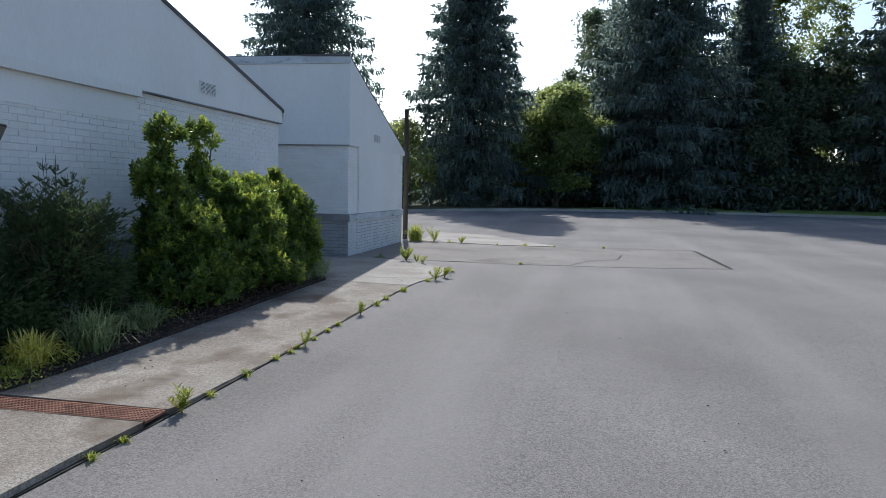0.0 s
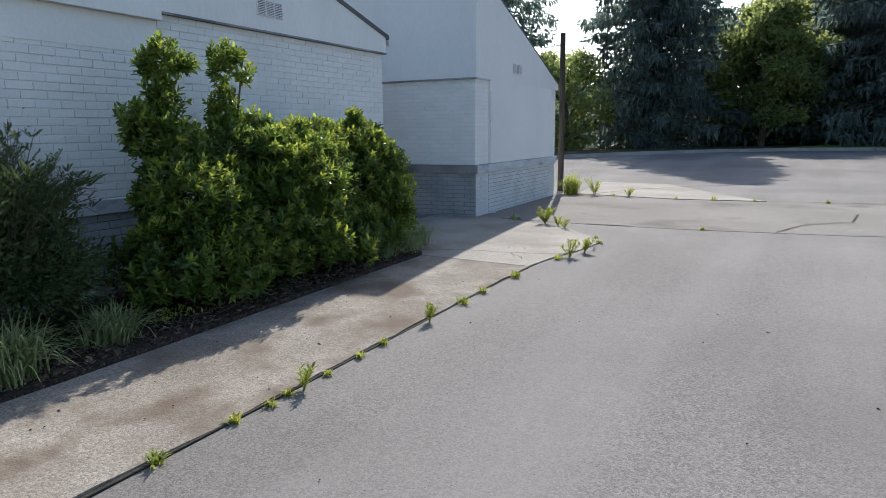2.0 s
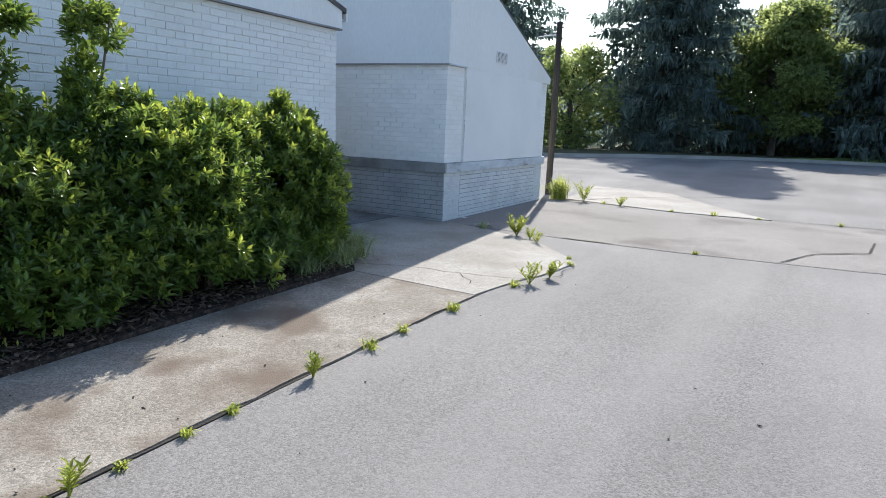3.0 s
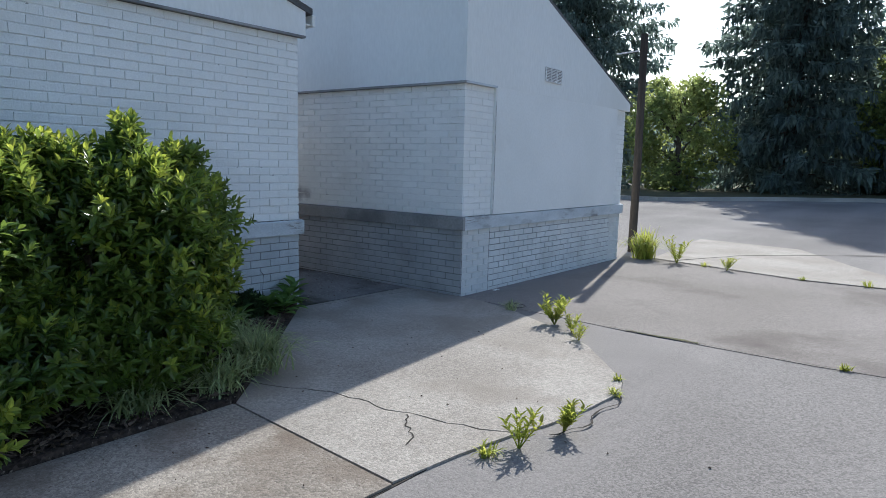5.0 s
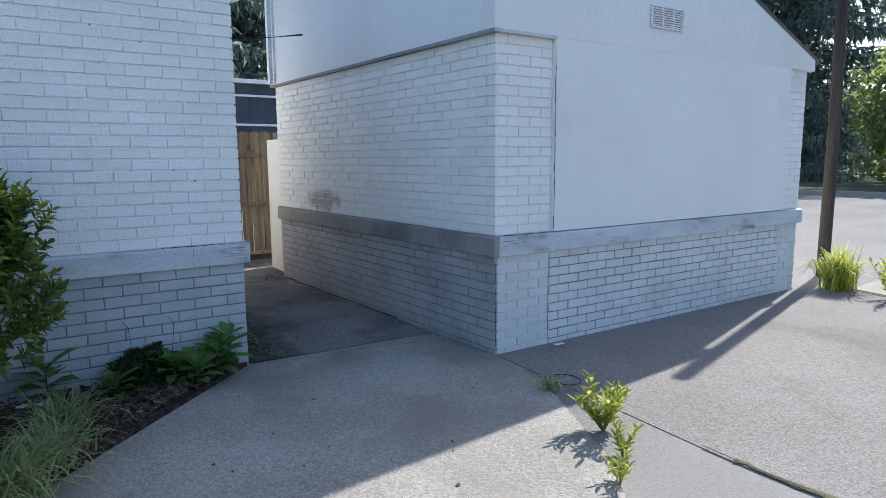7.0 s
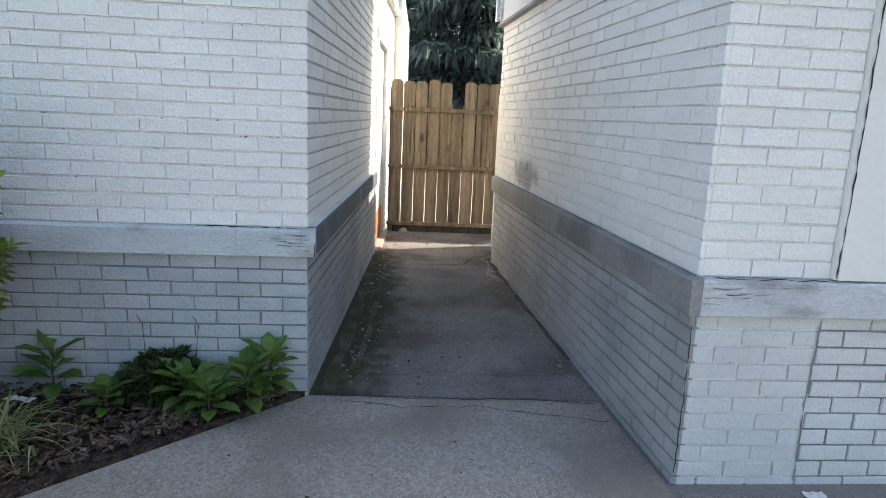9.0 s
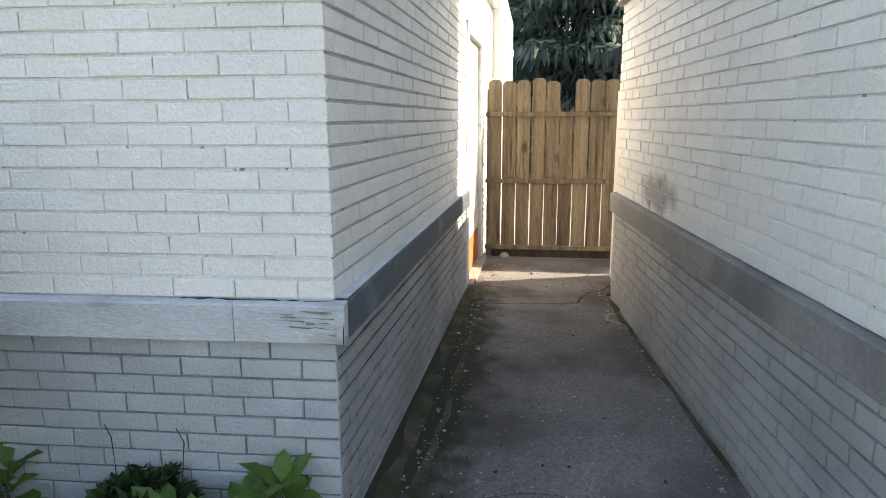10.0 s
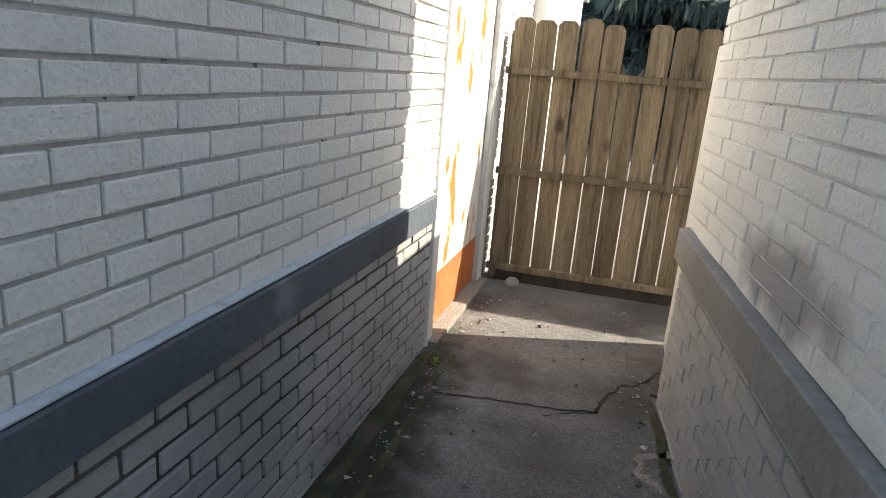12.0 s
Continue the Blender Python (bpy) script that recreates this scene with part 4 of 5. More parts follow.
# board's dark tone holds the shadow and dirt beneath the fence
box_part("base_board", (FX - 0.03, FX + 0.03, 10.5, 13.75, zf - 0.03, zf + 0.10), POSTWOOD, fence, 0.006, label="dark damp base board toned for shadow under the fence")
stone = thing("stone", -10.12, 10.63, zf - 0.008, "small grey stone lying against the fence foot", "stone")
bm = bmesh.new()
bmesh.ops.create_icosphere(bm, subdivisions=2, radius=0.055)
for v in bm.verts:
    v.co *= 1 + 0.25 * noise.noise(v.co * 14)
    v.co.z = max(v.co.z * 0.75, -0.02) + 0.02
part("stone_body", bm, KERBSTONE, stone)


# ---- fixtures ----
def louvre_vent(x, y, z, turn):
    t = thing("louvre_vent", x, y, z, "small white louvred gable vent in the painted wall", "vent", "gable vents", turn)
    w, h = 0.40, 0.17
    for d in ((-w / 2, w / 2, h / 2 - 0.012, h / 2), (-w / 2, w / 2, -h / 2, -h / 2 + 0.012), (-w / 2, -w / 2 + 0.012, -h / 2 + 0.012, h / 2 - 0.012), (w / 2 - 0.012, w / 2, -h / 2 + 0.012, h / 2 - 0.012)):
        box_part("frame", (0, 0.014, d[0], d[1], d[2], d[3]), GUTTER, t, 0.002)
    for y0 in (-w / 6, w / 6):
        box_part("mullion", (0, 0.013, y0 - 0.008, y0 + 0.008, -h / 2 + 0.012, h / 2 - 0.012), GUTTER, t, 0.002)
    back = box_part("backing", (-0.004, 0.002, -w / 2 + 0.005, w / 2 - 0.005, -h / 2 + 0.005, h / 2 - 0.005), BANDALLEY, t, 0)
    for c in (-w / 3, 0, w / 3):
        for k in range(8):
            z0 = -h / 2 + 0.018 + k * 0.0178
            box_part("slat", (0.003, 0.011, c - w / 6 + 0.010, c + w / 6 - 0.010, z0, z0 + 0.0085), GUTTER, back, 0)
    return t


def on_face(face, u, n, z):
    return face.m @ Vector((u, n, z))


p = on_face(F2, 1.70, 0.037, 2.58)
louvre_vent(p.x, p.y, p.z, 2.3)
p = on_face(F1, 11.05, 0.036, 2.84)
louvre_vent(p.x, p.y, p.z, 2.6)

p = on_face(F1, 7.45, 0.0, 1.82)
lamp = thing("wall_lamp", p.x, p.y, p.z, "dark bronze box wall lamp with dusty glass on white brick", "wall lamp", turn=2.6)
bm = bmesh.new()
v = [bm.verts.new(q) for q in ((0, -0.155, 0.0), (0, 0.155, 0.0), (0, 0.155, 0.2), (0, -0.155, 0.2), (0.13, -0.135, 0.0), (0.13, 0.135, 0.0), (0.21, 0.155, 0.165), (0.21, -0.155, 0.165))]
for f in ((0, 3, 2, 1), (0, 1, 5, 4), (2, 3, 7, 6), (0, 4, 7, 3), (1, 2, 6, 5), (4, 5, 6, 7)):
    bm.faces.new([v[i] for i in f])
bmesh.ops.recalc_face_normals(bm, faces=bm.faces)
bmesh.ops.bevel(bm, geom=list(bm.edges), offset=0.008, segments=2, affect="EDGES")
housing = part("housing", bm, BRONZE, lamp)
bm = bmesh.new()
v = [bm.verts.new(q) for q in ((0.143, -0.11, 0.02), (0.143, 0.11, 0.02), (0.212, 0.13, 0.145), (0.212, -0.13, 0.145), (0.153, -0.105, 0.02), (0.153, 0.105, 0.02), (0.222, 0.125, 0.142), (0.222, -0.125, 0.142))]
for f in ((0, 3, 2, 1), (0, 1, 5, 4), (2, 3, 7, 6), (0, 4, 7, 3), (1, 2, 6, 5), (4, 5, 6, 7)):
    bm.faces.new([v[i] for i in f])
bmesh.ops.recalc_face_normals(bm, faces=bm.faces)
part("lens", bm, LAMPGLASS, housing, "dusty glass lens")

post = thing("post", -5.33, 16.75, gz(-5, 16.75) - 0.05, "dark weathered wooden post behind the building corner", "post")
bm = bmesh.new()
tube(bm, [(0, 0, 0), (0.005, 0, 1.6), (-0.01, 0, 3.55)], [0.068, 0.064, 0.058], 12)
part("shaft", bm, POSTWOOD, post)
bm = bmesh.new()
tube(bm, [(-0.05, 0, 3.3), (-0.4, -0.15, 3.25)], [0.012, 0.012], 8)
part("bracket", bm, GALV, post, "thin grey metal bracket")

vent = thing("roof_turbine", -7.35, 12.6, 3.78, "round ribbed metal roof turbine vent on the ridge", "roof vent")
bm = bmesh.new()
tube(bm, [(0, 0, 0), (0, 0, 0.12), (0, 0, 0.14)], [0.15, 0.15, 0.16], 16)
collar = part("collar", bm, GALV, vent)
for i in range(18):
    a = i * math.pi / 9
    bm = bmesh.new()
    pts = [(0.17 * math.cos(a + 0.25 * k) * math.sin(math.pi * (0.2 + 0.7 * k / 6)) * 1.35, 0.17 * math.sin(a + 0.25 * k) * math.sin(math.pi * (0.2 + 0.7 * k / 6)) * 1.35, 0.14 + 0.30 * k / 6) for k in range(7)]
    tube(bm, pts, [0.022] * 7, 5)
    part("vane", bm, GALV, collar)
bm = bmesh.new()
tube(bm, [(0, 0, 0.43), (0, 0, 0.455), (0, 0, 0.47)], [0.10, 0.09, 0.03], 14)
part("cap", bm, GALV, vent)


# ---- plants ----
def leaf_mesh(name, bases, ways, ups, longs, wides, material, parent, fold=0.25, rich=False):
    """Many leaves in one mesh: base, way, up side, length and width of each."""
    B, D, U = np.array(bases, float), np.array(ways, float), np.array(ups, float)
    L, W = np.array(longs, float)[:, None], np.array(wides, float)[:, None]
    D /= np.linalg.norm(D, axis=1, keepdims=True) + 1e-9
    S = np.cross(D, U)
    S /= np.linalg.norm(S, axis=1, keepdims=True) + 1e-9
    N = np.cross(S, D)
    if rich:
        lift = N * W * fold
        droop = -N * L * 0.12
        cols = [B, B + D * L * 0.35 + S * W * 0.46 + lift, B + D * L * 0.35, B + D * L * 0.35 - S * W * 0.46 + lift,
                B + D * L * 0.70 + S * W * 0.40 + lift + droop * 0.4, B + D * L * 0.70 + droop * 0.4, B + D * L * 0.70 - S * W * 0.40 + lift + droop * 0.4, B + D * L + droop]
        pat = [(0, 1, 2), (0, 2, 3), (1, 4, 5, 2), (2, 5, 6, 3), (4, 7, 5), (5, 7, 6)]
    else:
        lift = N * W * fold
        cols = [B, B + D * L * 0.5 + S * W * 0.5 + lift, B + D * L, B + D * L * 0.5 - S * W * 0.5 + lift]
        pat = [(0, 1, 2), (0, 2, 3)]
    k = len(cols)
    V = np.stack(cols, 1).reshape(-1, 3)
    faces = [tuple(i * k + j for j in f) for i in range(len(B)) for f in pat]
    me = bpy.data.meshes.new(name)
    me.from_pydata(V.tolist(), [], faces)
    me.materials.append(material)
    ob = new(name, me)
    if parent:
        ob.parent = parent
    return ob


def shrub(name, x, y, blobs, count, label, material=SHRUBLEAF, size=0.080, seed=1, stems=9, ragged=0.15):
    """A shrub of leafy shoots over several rounded masses (cx, cy, cz, rx, ry, rz)."""
    g = gz(x, y) + 0.05
    t = thing(name, x, y, g, label, "shrub")
    rs = np.random.RandomState(seed)
    bm = bmesh.new()
    for i in range(stems):
        b = blobs[i % len(blobs)]
        tipp = Vector((b[0] + rs.uniform(-0.5, 0.5) * b[3], b[1] + rs.uniform(-0.5, 0.5) * b[4], b[2] + 0.5 * b[5]))
        base = Vector((tipp.x * 0.25 + rs.uniform(-0.05, 0.05), tipp.y * 0.45, -0.03))
        mid = base.lerp(tipp, 0.5) + Vector((rs.uniform(-0.06, 0.06), rs.uniform(-0.06, 0.06), 0))
        tube(bm, [base, mid, tipp], [0.020, 0.014, 0.006], 6)
    part("woody_base", bm, TWIG, t)
    knobs = []
    for b in blobs:
        mean = (b[3] * b[4] * b[5]) ** (1 / 3)
        for _ in range(int(9 + 22 * mean)):
            d = rs.normal(size=3)
            d /= np.linalg.norm(d)
            if d[2] < -0.5:
                d[2] *= -1
            rad = mean * rs.uniform(0.20, 0.36)
            knobs.append((*(np.array(b[:3]) + d * np.array(b[3:]) * rs.uniform(0.62, 0.88)), rad, rad, rad * rs.uniform(0.8, 1.2)))
    lots = [*blobs, *knobs]
    vol = np.array([b[3] * b[4] * b[5] for b in lots]) ** 0.67
    vol[:len(blobs)] *= 0.85 * vol[len(blobs):].sum() / vol[:len(blobs)].sum()
    vol /= vol.sum()
    rest, lit = ([], [], [], [], []), ([], [], [], [], [])
    shoots = count // 11
    for i in range(shoots):
        which = rs.choice(len(lots), p=vol)
        b = lots[which]
        d = rs.normal(size=3)
        d /= np.linalg.norm(d)
        if d[2] < -0.75:
            d[2] *= -1
        rad = 1 - abs(rs.normal(0, ragged)) if rs.rand() < 0.84 else rs.uniform(0.5, 0.9)
        if which < len(blobs):
            rad *= 0.86
        c = np.array(b[:3]) + d * np.array(b[3:]) * rad
        if c[2] < 0.03:
            continue
        axis = d * 0.7 + np.array([0, 0, 0.75]) + rs.normal(size=3) * 0.3
        axis /= np.linalg.norm(axis)
        tipped = which >= len(blobs) and rs.rand() < 0.55
        for k in range(11):
            a = k * 2.4 + rs.uniform(0, 1)
            s1 = np.cross(axis, [0.3, 0.5, 0.8])
            s1 /= np.linalg.norm(s1)
            s2 = np.cross(axis, s1)
            out = s1 * math.cos(a) + s2 * math.sin(a)
            h = k / 11
            # upper leaves of outer shoots get the painted sunlit colour
            B, D, U, L, W = lit if tipped and k > 5 else rest
            B.append(c + axis * (h - 0.5) * size * 1.3)
            D.append(out * (1.05 - 0.55 * h) + axis * (0.25 + 0.75 * h) + rs.normal(size=3) * 0.12)
            U.append(axis)
            s = size * rs.uniform(0.7, 1.15) * (1 - 0.25 * h)
            L.append(s)
            W.append(s * rs.uniform(0.36, 0.46))
    leaf_mesh("foliage", *rest, material, t, 0.22, True)
    tips = leaf_mesh("new_growth", *lit, SUNLEAF, t, 0.22, True)
    tips["label"] = "bright yellow-green tip leaves coloured as sunlit"
    return t


shrub("shrub", -4.62, 6.12, [(0.10, -0.05, 0.36, 0.66, 0.74, 0.42), (0.34, 0.10, 0.30, 0.40, 0.62, 0.34), (0.05, 0.0, 0.85, 0.52, 0.54, 0.42), (-0.05, -0.12, 1.26, 0.32, 0.36, 0.28), (-0.05, -0.32, 1.46, 0.24, 0.20, 0.14), (-0.05, -0.14, 1.64, 0.15, 0.16, 0.16), (-0.05, -0.10, 1.92, 0.20, 0.20, 0.17), (0.0, 0.44, 1.52, 0.15, 0.15, 0.26), (0.0, 0.52, 1.92, 0.20, 0.22, 0.17), (0.02, 0.74, 1.40, 0.16, 0.18, 0.15), (0.0, 0.40, 1.18, 0.30, 0.34, 0.32), (0.30, 0.60, 0.66, 0.46, 0.48, 0.52), (0.28, 0.66, 1.12, 0.26, 0.28, 0.30)], 36000,
      "tall two-topped glossy green evergreen shrub by the wall", seed=1)
shrub("shrub", -4.56, 7.35, [(0.10, 0, 0.36, 0.64, 0.70, 0.40), (0.34, 0.0, 0.30, 0.38, 0.66, 0.32), (0.05, 0, 0.80, 0.60, 0.62, 0.5), (0, 0.1, 1.10, 0.42, 0.48, 0.34), (-0.1, 0.5, 1.24, 0.22, 0.25, 0.22), (0.28, -0.25, 0.95, 0.36, 0.4, 0.36)], 27000,
      "rounded glossy evergreen shrub with bright leaf tips", seed=2)
shrub("shrub", -4.66, 8.36, [(0.06, -0.05, 0.36, 0.64, 0.72, 0.40), (0.30, -0.10, 0.30, 0.40, 0.62, 0.32), (0, 0, 0.80, 0.64, 0.70, 0.5), (0, -0.02, 1.06, 0.50, 0.58, 0.32), (-0.05, 0.38, 1.26, 0.17, 0.2, 0.16), (0.0, 0.0, 1.38, 0.11, 0.12, 0.20), (-0.05, -0.35, 1.24, 0.2, 0.2, 0.18), (-0.38, 0.52, 0.72, 0.34, 0.42, 0.55)], 34000,
      "dense rounded dark evergreen shrub near the wall corner", seed=3)


def feathery_shrub(x, y, high, wide, seed, label, count=60, material=FINELEAF):
    """Open shrub: a dark leafy mass from which arching fronds with paired leaflets rise."""
    t = thing("shrub", x, y, gz(x, y) + 0.05, label, "shrub")
    rs = np.random.RandomState(seed)
    bm = bmesh.new()
    B, D, U, L, W = [], [], [], [], []
    for i in range(count * 140):
        d = rs.normal(size=3)
        d /= np.linalg.norm(d)
        d[2] = abs(d[2]) if rs.rand() < 0.7 else d[2]
        swell = 1 + 0.3 * noise.noise(Vector((d[0] * 3 + seed, d[1] * 3, d[2] * 3)))
        q = np.array([d[0] * wide * 0.88, d[1] * wide * 0.88, high * 0.26 + d[2] * high * 0.40]) * rs.uniform(0.5, 1.05) * swell
        if q[2] < 0.02:
            continue
        B.append(q), D.append(d + rs.normal(size=3) * 0.6), U.append(rs.normal(size=3)), L.append(rs.uniform(0.035, 0.07)), W.append(rs.uniform(0.014, 0.026))
    for i in range(count):
        a, o = rs.uniform(0, 6.28), rs.rand() ** 0.7
        way = np.array([math.cos(a), math.sin(a), 0.0])
        side = np.array([-math.sin(a), math.cos(a), 0.0])
        root = np.array([way[0] * o * wide * 0.35, way[1] * o * wide * 0.35, high * 0.28])
        end = np.array([way[0] * o * wide * 1.05, way[1] * o * wide * 1.05, high * (1.0 - 0.38 * o * o) * rs.uniform(0.72, 1.0)])
        curve = lambda s: root + (end - root) * s + np.array([0, 0, 0.16 * high * math.sin(math.pi * s) * o]) + way * 0.0
        tube(bm, [tuple(curve(s)) for s in (0, 0.35, 0.7, 1)], [0.006, 0.004, 0.003, 0.0015], 4, False)
        for b in range(5):
            s0 = 0.35 + 0.13 * b
            for sign in (-1, 1):
                twig = side * sign * 0.9 + (end - root) / np.linalg.norm(end - root) * 0.8 + rs.normal(size=3) * 0.2
                twig /= np.linalg.norm(twig)
                reach = high * 0.13 * (1.25 - s0) * rs.uniform(0.7, 1.3)
                p0 = curve(s0)
                for k in range(6):
                    q = p0 + twig * reach * (k + 1) / 6
                    for g in (-1, 1):
                        B.append(q), D.append(twig * 0.7 + np.cross(twig, [0, 0, 1]) * g * 0.8 + np.array([0, 0, 0.25])), U.append(np.array([0, 0, 1.0]) + rs.normal(size=3) * 0.3), L.append(rs.uniform(0.025, 0.045)), W.append(rs.uniform(0.009, 0.014))
    part("woody_base", bm, TWIG, t)
    leaf_mesh("foliage", B, D, U, L, W, material, t)
    return t


feathery_shrub(-4.85, 4.75, 1.66, 0.70, 4, "tall feathery dark green shrub with loose sprays", 95)
feathery_shrub(-4.85, 3.85, 1.0, 0.66, 5, "low feathery dark green shrub against the wall", 60)
feathery_shrub(-4.75, 3.95, 0.50, 0.30, 6, "small dense green shrub in the mulch bed", 40)
feathery_shrub(-5.53, 9.66, 0.24, 0.19, 7, "low ferny dark green plant at the brick wall", 18)


def blades(name, x, y, n, high, spread, material, label, category, seed, width=0.010, stiff=0.7, base_z=None):
    """A tuft of arching blades."""
    t = thing(name, x, y, (gz(x, y) + 0.05) if base_z is None else base_z, label, category)
    rs = np.random.RandomState(seed)
    v, f = [], []
    for i in range(n):
        a, o = rs.uniform(0, 6.28), rs.uniform(0.25, 1.0)
        ln = high * rs.uniform(0.75, 1.2)
        root = Vector((rs.normal() * spread * 0.16, rs.normal() * spread * 0.16, -0.01))
        way, side = Vector((math.cos(a), math.sin(a), 0)), Vector((-math.sin(a), math.cos(a), 0))
        k = len(v)
        for j in range(6):
            s = j / 5
            q = root + way * (o * spread * s ** 1.4) + Vector((0, 0, ln * (s * stiff * 1.5 - (0.75 * o) * s * s * s * 1.1)))
            w = width * (1 - s ** 2.5) * 0.5 + 0.0004
            v += [q - side * w, q + side * w]
        f += [(k + 2 * j, k + 2 * j + 1, k + 2 * j + 3, k + 2 * j + 2) for j in range(5)]
    mesh_object("blade_tuft", v, f, material, t)
    return t


blades("grass_tuft", -4.18, 4.42, 420, 0.46, 0.44, BLADE, "arching pale-striped green grass clump in mulch", "ornamental grass", 1)
blades("grass_tuft", -4.25, 5.12, 260, 0.34, 0.40, BLADE, "low arching striped grass clump beside the walk", "ornamental grass", 2)
blades("grass_tuft", -4.22, 3.85, 320, 0.36, 0.32, YELLOWBLADE, "bright yellow striped grass clump in the bed", "ornamental grass", 3, 0.013)
blades("grass_tuft", -4.30, 9.00, 260, 0.34, 0.40, BLADE, "arching striped grass under the dark shrub", "ornamental grass", 4)
blades("grass_tuft", -4.14, 8.62, 190, 0.27, 0.34, BLADE, "thin arching striped grass at the walk", "ornamental grass", 5)
blades("grass_tuft", -4.14, 8.16, 200, 0.28, 0.36, BLADE, "small arching striped grass under the shrub", "ornamental grass", 6)
blades("grass_tuft", -4.62, 9.16, 150, 0.28, 0.34, BLADE, "arching striped grass between shrub and walk", "ornamental grass", 17)
blades("grass_tuft", -4.98, 9.22, 130, 0.28, 0.34, BLADE, "pale striped grass clump behind the shrub", "ornamental grass", 7)
blades("grass_tuft", -4.22, 11.70, 60, 0.16, 0.15, BLADE, "small green grass tuft in the pavement seam", "grass", 9, 0.006, base_z=gz(0, 11.7))
blades("tall_grass", -4.85, 16.15, 260, 0.55, 0.42, WEEDLEAF, "yellow-green tall grass tuft at the building corner", "grass", 8, 0.016, base_z=gz(0, 16.1))


def ground_cover(x, y, rad, n, seed, label):
    t = thing("ground_cover", x, y, gz(x, y) + 0.05, label, "plant")
    rs = np.random.RandomState(seed)
    q = rs.normal(size=(n, 2)) * rad * 0.5
    B = np.c_[q, rs.uniform(0.0, 0.10, n)]
    D = rs.normal(size=(n, 3)) + np.array([0, 0, 0.4])
    leaf_mesh("leaves", B, D, np.tile([0, 0, 1.0], (n, 1)) + rs.normal(size=(n, 3)) * 0.3, rs.uniform(0.02, 0.045, n), rs.uniform(0.012, 0.022, n), WEEDLEAF, t)
    return t


ground_cover(-4.20, 3.55, 0.30, 900, 1, "low yellow-green ground cover at the bed edge")
ground_cover(-4.12, 4.05, 0.14, 260, 2, "low green ground cover between grass clumps")
ground_cover(-4.3, 5.6, 0.16, 160, 3, "sparse low green seedlings in mulch")


def broad_plant(x, y, high, wide, n, seed):
    t = thing("broad_leaf_plant", x, y, gz(x, y) + 0.045, "broad-leaved green plant at the white brick wall", "plant", "broad plants at the wall")
    rs = np.random.RandomState(seed)
    bm = bmesh.new()
    tube(bm, [(0, 0, -0.02), (0.01, 0, high * 0.5), (0, 0.01, high * 0.8)], [0.006, 0.005, 0.003], 6)
    part("stem", bm, TWIG, t)
    for i in range(n):
        a, h = i * 2.4 + rs.uniform(0, 0.5), high * (0.2 + 0.65 * i / n)
        o = 1.0 - 0.5 * i / n
        d = [math.cos(a) * o, math.sin(a) * o, 0.05 + 0.5 * i / n + rs.uniform(-0.15, 0.2)]
        leaf_mesh("leaf", [(0.01 * math.cos(a), 0.01 * math.sin(a), h)], [d], [(0, 0, 1)], [wide * rs.uniform(0.7, 1.05)], [wide * rs.uniform(0.42, 0.52)], BIGLEAF, t, 0.18, True)
    return t


broad_plant(-5.36, 9.48, 0.13, 0.15, 14, 1)
broad_plant(-5.42, 9.80, 0.18, 0.17, 22, 2)
broad_plant(-5.36, 9.92, 0.15, 0.16, 18, 3)
broad_plant(-5.47, 10.06, 0.20, 0.17, 20, 4)
broad_plant(-5.53, 10.14, 0.28, 0.15, 18, 5)
broad_plant(-5.55, 9.15, 0.24, 0.19, 13, 6)
for y, lean in ((9.60, -0.02), (9.80, 0.03)):
    stalk = thing("dry_stalk", -5.52, y, gz(-5.5, y) + 0.04, "thin bare dark stalk rising by the white wall", "stalk", "bare stalks")
    bm = bmesh.new()
    tube(bm, [(0, 0, -0.02), (0.01, lean * 0.4, 0.18), (0.0, lean, 0.36), (-0.012, lean - 0.03, 0.40)], [0.0035, 0.003, 0.0022, 0.0015], 6)
    part("shaft", bm, POSTWOOD, stalk)
wrap = thing("plastic_scrap", -5.42, 9.07, gz(-5.4, 9.07) + 0.066, "crumpled white plastic scrap on mulch", "litter", turn=80)
bm = bmesh.new()
bmesh.ops.create_grid(bm, x_segments=8, y_segments=4, size=0.5)
for v in bm.verts:
    v.co = Vector((v.co.x * 0.13, v.co.y * 0.045 * (0.6 + abs(v.co.x)), 0.012 * noise.noise(v.co * 6) + 0.008))
bmesh.ops.solidify(bm, geom=list(bm.faces), thickness=0.003)
part("sheet", bm, PAPER, wrap)
ring = thing("rubber_ring", -4.29, 11.885, gz(-4.3, 11.9) + 0.010, "thin black rubber ring lying on the worn asphalt", "ring")
bm = bmesh.new()
loop = [(0.100 * math.cos(k * math.pi / 14) * (1 + 0.06 * math.sin(2 * k)), 0.085 * math.sin(k * math.pi / 14), 0.003) for k in range(29)]
tube(bm, loop, [0.0032] * 29, 6, False)
part("band", bm, RUBBER, ring)
scrap = thing("paper_scrap", -4.88, 12.36, gz(-4.9, 12.4) + 0.012, "small crumpled white paper scrap at the wall foot", "litter")
bm = bmesh.new()
bmesh.ops.create_grid(bm, x_segments=5, y_segments=4, size=0.5)
for v in bm.verts:
    v.co = Vector((v.co.x * 0.04, v.co.y * 0.08, 0.010 * noise.noise(v.co * 7) + 0.006))
bmesh.ops.solidify(bm, geom=list(bm.faces), thickness=0.002)
part("sheet", bm, PAPER, scrap)
stick = thing("stick", -5.5, 9.45, gz(-5.5, 9.4) + 0.07, "thin pale dry stick on the mulch", "stick", turn=75)
bm = bmesh.new()
tube(bm, [(-0.12, 0, 0), (0, 0.01, 0.006), (0.12, 0, 0.0)], [0.004, 0.004, 0.003], 6)
part("twig", bm, OLDWOOD, stick)


